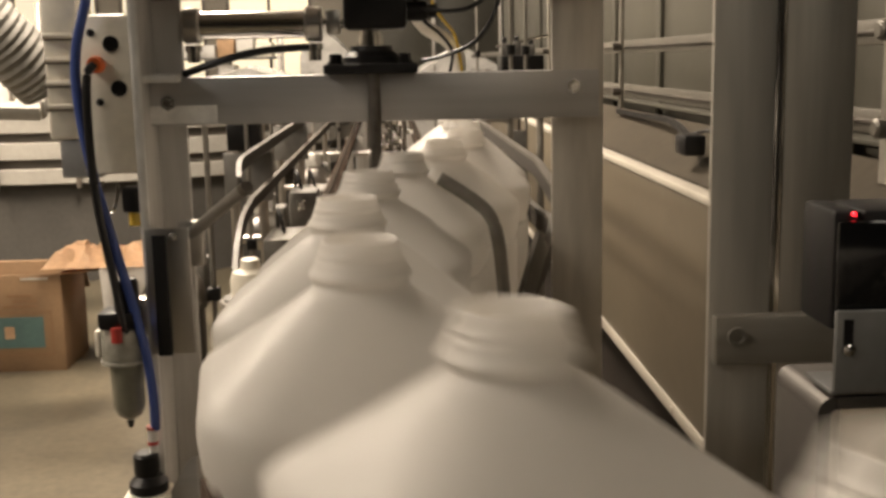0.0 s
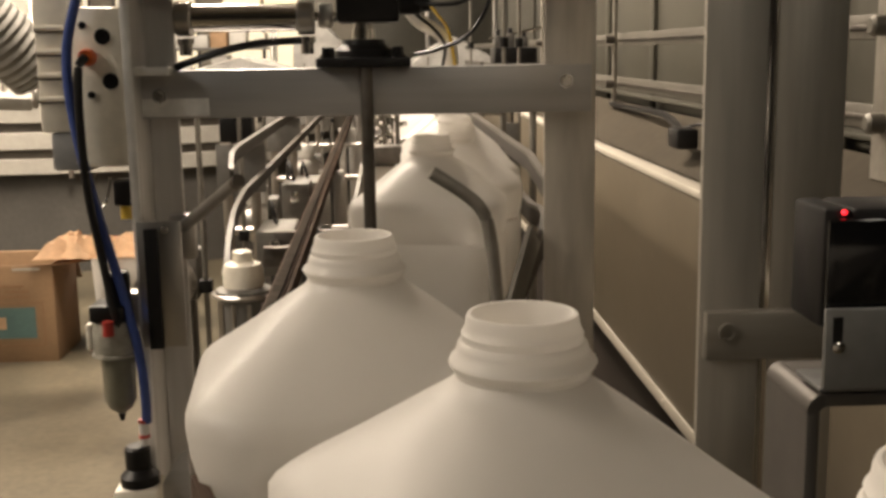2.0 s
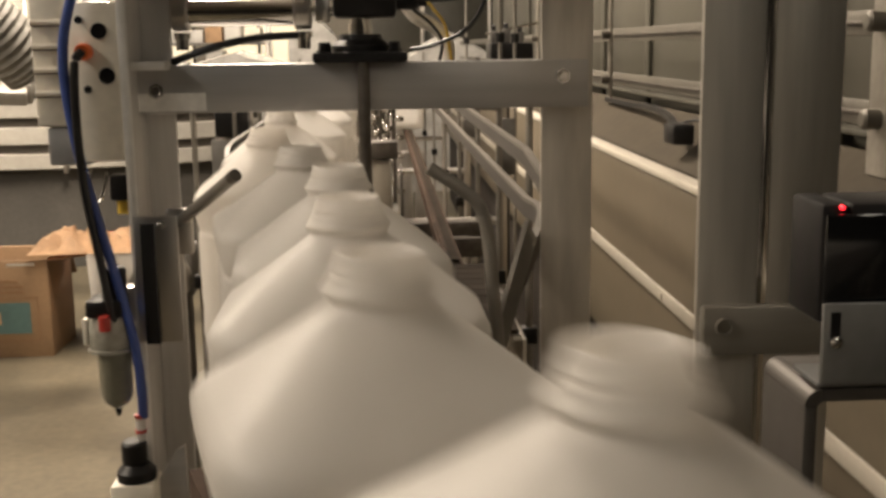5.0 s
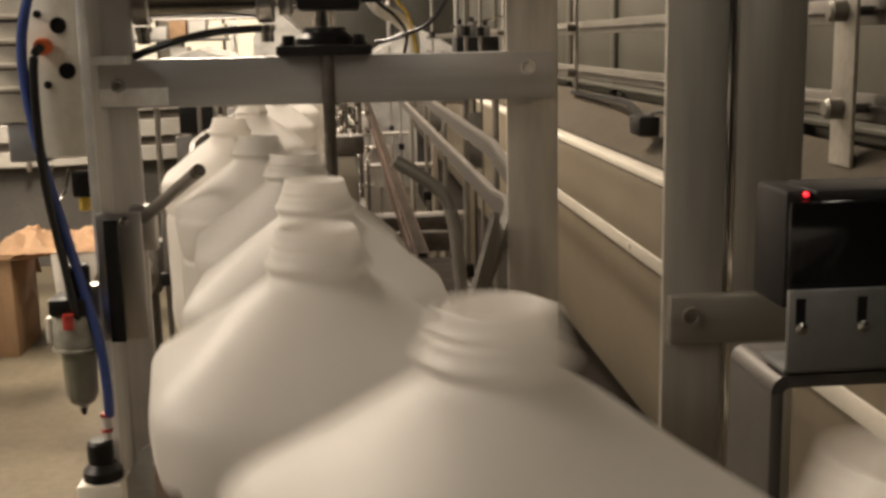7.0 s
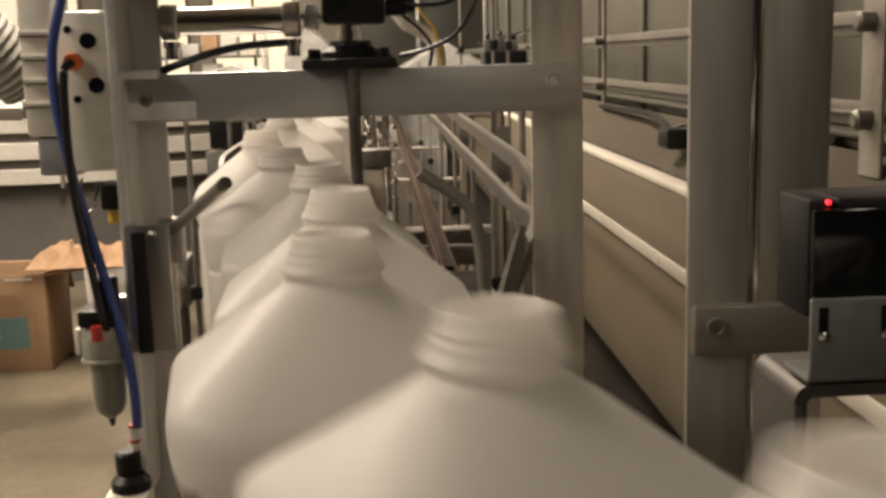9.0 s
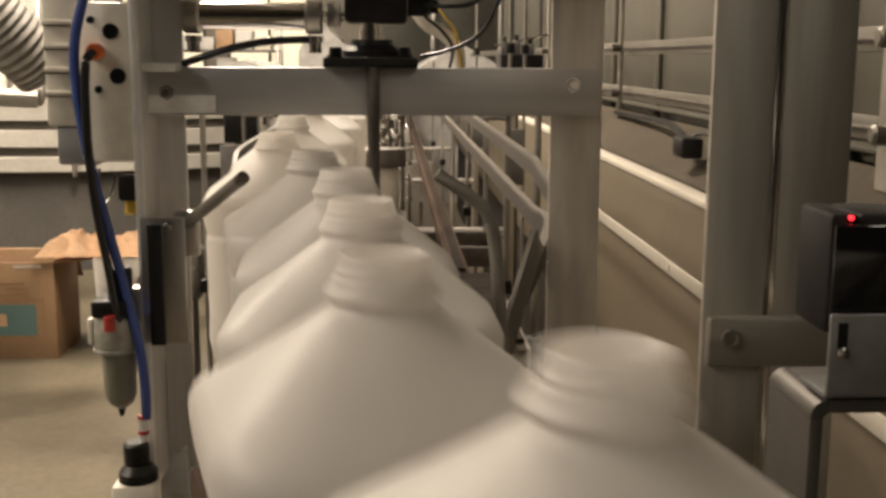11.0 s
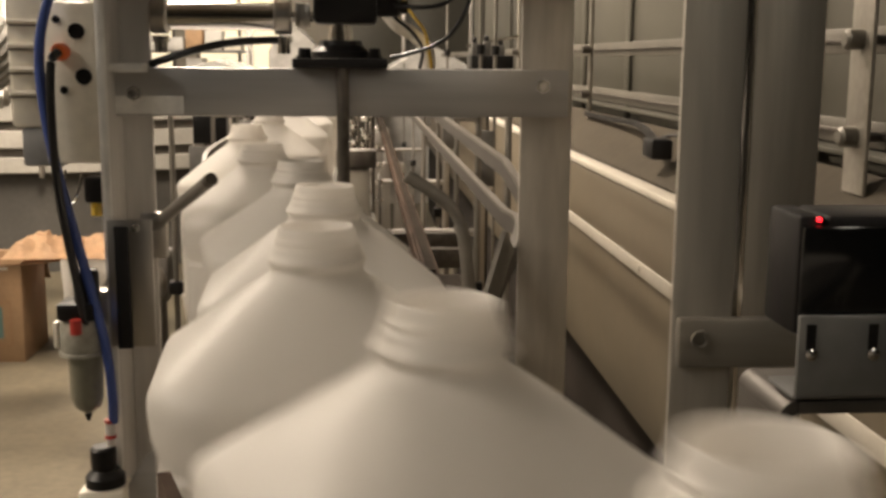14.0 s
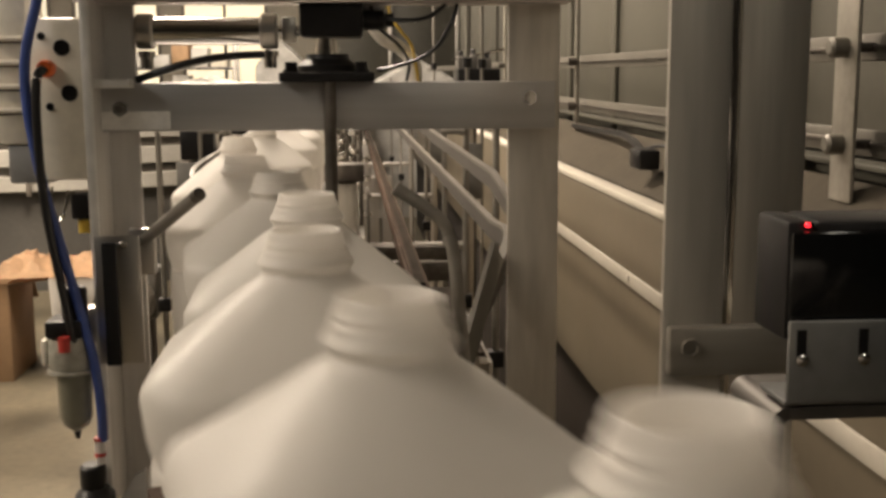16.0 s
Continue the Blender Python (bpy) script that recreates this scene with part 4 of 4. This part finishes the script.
def upright_motor(x, y, z):
    """A motor on end: cream cap, ring and ribbed barrel on a stand."""
    m = thing("lane_motor", "upright silver motor with cream cap beside the outer lane", "motor", (x, y, 0.0))
    barrel = part("barrel", spin(((0.038, z - 0.19), (0.040, z - 0.185), (0.040, z - 0.075), (0.046, z - 0.07), (0.046, z - 0.060), (0.036, z - 0.056)), (x, y, 0), "Z", 28), DUCT, m)
    for i in range(10):
        a = 0.628 * i
        part("rib", rod((x + 0.041 * math.cos(a), y + 0.041 * math.sin(a), z - 0.18), (x + 0.041 * math.cos(a), y + 0.041 * math.sin(a), z - 0.08), 0.0035), STEEL, barrel)
    part("cap", spin(((0.033, z - 0.0558), (0.034, z - 0.030), (0.030, z - 0.018), (0.017, z - 0.013), (0.016, z + 0.002), (0.010, z + 0.005)), (x, y, 0), "Z", 28), CREAM, m, "cream plastic cap")
    part("ring", sweep([(x + 0.050 * math.cos(0.2618 * i), y + 0.050 * math.sin(0.2618 * i), z - 0.068) for i in range(25)], 0.004, 8), STEEL, m)
    part("stand", rod((x, y, 0.0), (x, y, z - 0.191), 0.022), DARK_STEEL, m)


upright_motor(-0.243, 1.80, 0.915)
gearmotor(-0.36, 3.1, 0.78)
gearmotor(-0.30, 4.2, 0.80)

# drive covers and brackets beside the outer lane
for i, (cy, cw, cz) in enumerate(((1.98, 0.05, 0.80), (2.45, 0.09, 0.86), (2.95, 0.06, 0.9), (3.45, 0.10, 0.85))):
    cov = thing("drive_cover", "folded steel drive cover with bright latch under the guide rail", "cover", (-0.27, cy, 0.0), "drive covers")
    part("shell", box(-0.262 - cw * 0.3, -0.206, cy - cw, cy + cw, cz - 0.10, cz, 0.006), (DUCT, ARM_STEEL)[i % 2], cov)
    part("latch", box(-0.258, -0.236, cy - cw - 0.006, cy - cw - 0.0002, cz - 0.05, cz - 0.02, 0.002), CHROME, cov, "bright latch")
    part("foot", rod((-0.24, cy, 0.0), (-0.24, cy, cz - 0.1005), 0.012), STEEL_DARKENED, cov)
    part("conduit", sweep(smooth_line([(-0.25, cy, cz), (-0.262, cy + 0.02, cz + 0.04), (-0.275, cy + 0.10, cz + 0.03), (-0.285, cy + 0.2, cz - 0.1), (-0.285, cy + 0.22, 0.4)], 6), 0.005), BLACK, cov)

# portal stands further down the lanes
for i, sy in enumerate((2.75, 3.9, 5.3)):
    st = thing("lane_stand", "round-bar portal with cross bars holding the lane rails", "stand", (-0.02, sy, 0), "lane stands")
    for sx in (-0.40, -0.33, 0.30):
        part("leg", rod((sx, sy, 0.0), (sx, sy, 1.16), 0.012), STEEL, st)
    part("cross_bar", rod((-0.41, sy, 0.80), (0.31, sy, 0.80), 0.010), STEEL, st)
    part("side_plate", box(-0.42, -0.30, sy - 0.03, sy - 0.022, 0.90, 1.02, 0.002), DUCT, st)
    part("side_plate", box(0.285, 0.33, sy - 0.03, sy - 0.022, 0.92, 1.06, 0.002), DUCT, st)
    part("control_box", box(-0.40, -0.32, sy - 0.09, sy - 0.031, 1.03, 1.10, 0.004), BLACK, st, "small black junction box")

# ---- across the floor ----
def carton(x0, x1, y0, y1, h):
    c = thing("carton", "open brown cardboard carton with a teal printed label on the floor", "box", ((x0 + x1) / 2, (y0 + y1) / 2, 0))
    t = 0.006
    front = part("front_panel", box(x0, x1, y0, y0 + t, 0.0, h, 0.001), CARD, c)
    part("back_panel", box(x0, x1, y1 - t, y1, 0.0, h, 0.001), CARD, c)
    part("side_panel", box(x0, x0 + t, y0 + t, y1 - t, 0.0, h, 0.001), CARD, c)
    part("side_panel", box(x1 - t, x1, y0 + t, y1 - t, 0.0, h, 0.001), CARD, c)
    part("bottom", box(x0 + t, x1 - t, y0 + t, y1 - t, 0.0, t, 0.0), CARD, c)
    part("flap", turned(box(0, t, y0, y1, 0, 0.16, 0.001), Matrix.Translation((x1 - t, 0, h)) @ Matrix.Rotation(radians(84), 4, "Y")), CARD, c)
    part("flap", turned(box(x0, x1, -t, 0, 0, 0.16, 0.001), Matrix.Translation((0, y1, h)) @ Matrix.Rotation(radians(-150), 4, "X")), CARD, c)
    part("label", box(x1 - 0.30, x1 - 0.08, y0 - 0.0015, y0 - 0.0003, 0.10, 0.23, 0), TEAL, front, "teal printed label")
    for i, (a, b) in enumerate(((0.24, 0.10), (0.20, 0.10), (0.22, 0.12))):
        part("print_bar", box(x1 - a, x1 - b, y0 - 0.0015, y0 - 0.0003, 0.27 + 0.022 * i, 0.279 + 0.022 * i, 0), BROWN_INK, front)
    for fx0, fx1, fz0, fz1 in ((0.40, 0.045, 0.068, 0.072), (0.40, 0.045, 0.248, 0.252), (0.049, 0.045, 0.0722, 0.2478)):
        part("print_line", box(x1 - fx0, x1 - fx1, y0 - 0.0015, y0 - 0.0003, fz0, fz1, 0), BROWN_INK, front)
    part("tape", box(x1 - 0.16, x1 - 0.05, y0 - 0.0015, y0 - 0.0003, h - 0.022, h - 0.012, 0), PALE, front)
    part("print_mark", box(x1 - 0.24, x1 - 0.20, y0 - 0.0028, y0 - 0.0017, 0.14, 0.19, 0), PAPER, front)
    return c


carton(-2.02, -1.375, 4.46, 4.80, 0.405)


def crumpled(name, label, category, cx, cy, z, w, d, h, mat, seed):
    """A crumpled sheet with thickness that lies over what is below it."""
    r = random.Random(seed)
    bm = bmesh.new()
    nx, ny = 22, 14
    grid = []
    for j in range(ny + 1):
        row = []
        for i in range(nx + 1):
            u, v = i / nx, j / ny
            p = Vector((cx + (u - 0.5) * w, cy + (v - 0.5) * d, 0))
            n = 0.45 - 1.5 * abs(noise.noise(Vector((u * 4 + seed, v * 3, 0)))) - 0.7 * abs(noise.noise(Vector((u * 9, v * 8 + seed, 3))))
            edge = min(u, 1 - u, v, 1 - v)
            p.z = z + h * max(0.0, 0.55 + n) * min(1, edge * 6) + 0.004 + r.uniform(0, 0.004)
            p.x += noise.noise(Vector((u * 6, v * 6, seed + 9))) * 0.04 * w
            row.append(bm.verts.new(p))
        grid.append(row)
    for j in range(ny):
        for i in range(nx):
            bm.faces.new((grid[j][i], grid[j][i + 1], grid[j + 1][i + 1], grid[j + 1][i]))
    bmesh.ops.solidify(bm, geom=list(bm.faces), thickness=0.0015)
    return solo(name, bm, mat, label, category)


crumpled("packing_paper", "crumpled tan kraft packing paper lying over the carton", "paper", -1.235, 4.62, 0.424, 0.43, 0.36, 0.085, PAPER, 3)
bucket = thing("bin", "small red-rimmed white bin behind the carton", "bin", (-1.22, 5.0, 0))
part("body", spin(((0.11, 0.0), (0.12, 0.01), (0.14, 0.36), (0.13, 0.36)), (-1.22, 5.0, 0)), WHITE, bucket)
part("lid", spin(((0.148, 0.362), (0.150, 0.40), (0.12, 0.412)), (-1.22, 5.0, 0)), RED, bucket, "red plastic lid")


def round_table(cx, cy, r):
    tb = thing("rotary_table", "large round accumulation table with white guard bands and dark skirt", "rotary table", (cx, cy, 0))
    part("skirt", spin(((r * 0.96, 0.0), (r * 0.96, 0.57)), (cx, cy, 0), seg=64), SKIRT_GREY, tb, "dark grey skirt")
    for z0, z1 in ((0.58, 0.67), (0.72, 0.82), (0.87, 1.02)):
        part("guard_band", spin(((r, z0), (r + 0.012, z0 + 0.006), (r + 0.012, z1 - 0.006), (r, z1), (r - 0.012, z1), (r - 0.012, z0)), (cx, cy, 0), seg=64), BAND, tb, "white plastic guard band, greyed for shade")
    part("inner_drum", spin(((r * 0.982, 0.572), (r * 0.982, 0.98), (r * 0.8, 1.0)), (cx, cy, 0), seg=64), STRIP_GREY, tb)
    for i in range(14):
        a = math.radians(180 + i * 14)
        x, y = cx + (r + 0.026) * math.cos(a), cy + (r + 0.026) * math.sin(a)
        part("stanchion", rod((x, y, 0.56), (x, y, 1.06), 0.014), STEEL, tb)
    return tb


round_table(-2.05, 8.15, 1.85)

chute = thing("chute", "white sloping chute hung on steel rods", "chute", (-1.75, 4.0, 0))
part("tray", turned(box(-0.5, 0.5, -0.13, 0.13, -0.008, 0.008, 0.003), pose(-1.74, 4.00, 1.155, 24, 3, 6)), BAND, chute)
part("lip", turned(box(-0.5, 0.5, -0.145, -0.1305, -0.02, 0.03, 0.003), pose(-1.74, 4.00, 1.155, 24, 3, 6)), BAND, chute)
part("lip", turned(box(0.5005, 0.515, -0.13, 0.13, -0.02, 0.05, 0.003), pose(-1.74, 4.00, 1.155, 24, 3, 6)), BAND, chute)
for lx in (-2.1, -1.35):
    part("hanger", rod((lx, 4.0, 1.10), (lx, 4.0, 4.6), 0.012), STEEL, chute)
duct = thing("duct", "ribbed grey flexible duct hanging from the ceiling", "duct", (-1.6, 3.4, 1.3))
line = smooth_line([(-1.12, 3.66, 1.19), (-1.20, 3.58, 1.30), (-1.32, 3.5, 1.48), (-1.52, 3.45, 1.9), (-1.65, 3.4, 3.0), (-1.65, 3.4, 4.6)], 14)
part("hose", sweep(line, [0.104 if i % 2 else 0.098 for i in range(len(line))], 18), DUCT_PALE, duct)
# film-draped machines and pallets in the distance
def draped(name, label, x0, x1, y0, y1, z_eave, z_top, seed):
    """A ridge-shaped load under wrinkled film."""
    bm = bmesh.new()
    nu, nv = 18, 10
    rows_ = []
    for j in range(nv + 1):
        v = j / nv
        row = []
        for i in range(nu + 1):
            u = i / nu
            ridge = 1 - abs(u - 0.5) * 2
            z = z_eave + (z_top - z_eave) * (ridge ** 0.8) * (0.85 + 0.15 * math.sin(v * 3.1))
            z += 0.02 * noise.noise(Vector((u * 7 + seed, v * 6, 1)))
            row.append(bm.verts.new((x0 + (x1 - x0) * u, y0 + (y1 - y0) * v, z)))
        rows_.append(row)
    low = []
    for j in range(nv):
        for i in range(nu):
            bm.faces.new((rows_[j][i], rows_[j][i + 1], rows_[j + 1][i + 1], rows_[j + 1][i]))
    edge = [rows_[0][i] for i in range(nu + 1)] + [rows_[j][nu] for j in range(1, nv + 1)] + [rows_[nv][i] for i in range(nu - 1, -1, -1)] + [rows_[j][0] for j in range(nv - 1, 0, -1)]
    for v in edge:
        low.append(bm.verts.new((v.co.x + 0.01 * noise.noise(v.co * 9), v.co.y + 0.01 * noise.noise(v.co * 7), 0.002)))
    for i in range(len(edge)):
        bm.faces.new((edge[i], edge[(i + 1) % len(edge)], low[(i + 1) % len(edge)], low[i]))
    return solo(name, bm, SHEET, label, "wrapped load", group="film-wrapped loads")


draped("wrapped_pallet", "ridge-shaped load under wrinkled white film", 0.18, 1.02, 9.4, 10.6, 1.10, 1.37, 1)
draped("wrapped_pallet", "low load under wrinkled white film", -2.0, -0.75, 10.6, 11.8, 1.02, 1.22, 2)
draped("wrapped_pallet", "tall load under wrinkled white film", -4.2, -2.9, 10.2, 11.2, 1.1, 1.5, 4)
draped("wrapped_pallet", "tall load under wrinkled white film", -1.0, -0.45, 12.2, 13.0, 1.3, 1.62, 5)

cabinet = thing("control_cabinet", "black control gear on a steel stand beside the guard sheet", "control gear", (0.36, 3.2, 0))
part("stand", rod((0.36, 3.2, 0.0), (0.36, 3.2, 1.20), 0.012), STEEL_DARKENED, cabinet)
part("base_box", box(0.31, 0.43, 3.12, 3.26, 1.20, 1.245, 0.004), BLACK, cabinet)
for kx, kz in ((0.325, 1.28), (0.36, 1.285), (0.40, 1.275)):
    part("valve_body", box(kx - 0.011, kx + 0.011, 3.17, 3.20, 1.2455, kz, 0.003), DUCT, cabinet)
    part("button", spin(((0.007, kz), (0.007, kz + 0.012), (0.004, kz + 0.016)), (kx, 3.185, 0), "Z", 14), BLACK, cabinet)
part("rod", rod((0.30, 3.18, 1.27), (0.45, 3.18, 1.30), 0.004), CHROME, cabinet)
for sx, sy in ((0.28, 2.6), (0.345, 2.85), (0.31, 4.0)):
    up = thing("hanger_rod", "bright upright steel rod beside the lane", "rod", (sx, sy, 0), "upright rods")
    part("rod", rod((sx, sy, 0.0), (sx, sy, 1.62), 0.0045), ROD_STEEL, up)
    part("collar", spin(((0.011, 1.245), (0.011, 1.268)), (sx, sy, 0), "Z", 14), BLACK, up)

# far windows with frames
for i in range(4):
    wx = -5.6 + i * 1.35
    w = thing("window_%d" % (i + 1), "tall factory window glowing with daylight in the far wall", "window", (wx, Y1 - 0.02, 1.05), kind="structure")
    part("pane", box(wx - 0.5, wx + 0.5, Y1 - 0.02, Y1 - 0.008, 1.05, 2.9, 0), WINDOW_GLOW, w, "bright window pane")
    for a, b in ((-0.54, -0.5), (-0.02, 0.02), (0.5, 0.54)):
        part("window_frame", box(wx + a, wx + b, Y1 - 0.06, Y1 - 0.0202, 1.0, 2.95, 0.003), DARK_STEEL, w)
    for wz in (1.0, 1.62, 2.25, 2.9):
        part("window_bar", box(wx - 0.5, wx + 0.5, Y1 - 0.05, Y1 - 0.0205, wz, wz + 0.04, 0.003), DARK_STEEL, w)

# racks with stacked white goods before the windows
for i, (rx, ry) in enumerate(((-3.4, 9.3), (-1.9, 13.2), (-5.4, 8.0))):
    rack = thing("rack", "steel rack with stacked white goods", "rack", (rx, ry, 0), "steel racks")
    for sx in (-0.6, 0.6):
        for sy in (-0.25, 0.25):
            part("upright", box(rx + sx - 0.02, rx + sx + 0.02, ry + sy - 0.02, ry + sy + 0.02, 0, 1.75, 0.002), STEEL, rack)
    for sz in (0.4, 0.9, 1.28):
        part("shelf", box(rx - 0.575, rx + 0.575, ry - 0.27, ry + 0.27, sz, sz + 0.03, 0.002), DUCT, rack)
    for j in range(5):
        h = rnd.uniform(0.14, 0.3)
        part("parcel", box(rx - 0.55 + j * 0.22, rx - 0.36 + j * 0.22, ry - 0.2, ry + 0.2, 1.3105, 1.31 + h, 0.01), (WHITE, SHEET, PAPER, WHITE, CREAM)[j], rack)
        part("parcel", box(rx - 0.55 + j * 0.22, rx - 0.36 + j * 0.22, ry - 0.2, ry + 0.2, 0.9305, 0.93 + h, 0.01), (SHEET, WHITE, WHITE, CARD, WHITE)[j], rack)

# tall enclosure at the end of the lanes
enc = thing("machine_enclosure", "tall grey machine enclosure at the far end of the lanes", "machine", (1.6, 12.0, 0))
for i in range(5):
    part("panel", box(-0.28 + i * 0.82, 0.52 + i * 0.82, 13.62, 13.66, 0.02, 2.9, 0.01), HOUSING, enc)
part("roof", box(-0.30, 3.85, 13.6, 14.2, 2.91, 2.96, 0.01), DUCT, enc)
for i in range(6):
    part("corner_post", box(-0.32 + i * 0.82, -0.27 + i * 0.82, 13.56, 13.61, 0.0, 2.9, 0.004), STEEL, enc)


# ---- what moves ----
def motions():
    for k, (jug, turn, aside) in JUGS.items():
        walk(jug, jug_rows(k, turn, aside))
    # The strip's rise stands in for the reflected line shifting up.
    walk(strip, [(0.0, pose(PX - 0.004, 3.0, 0.6)), (3.7, pose(PX - 0.004, 3.0, 0.6)), (5.7, pose(PX - 0.004, 3.0, 0.867)), (16.0, pose(PX - 0.004, 3.0, 0.867))])


motions()
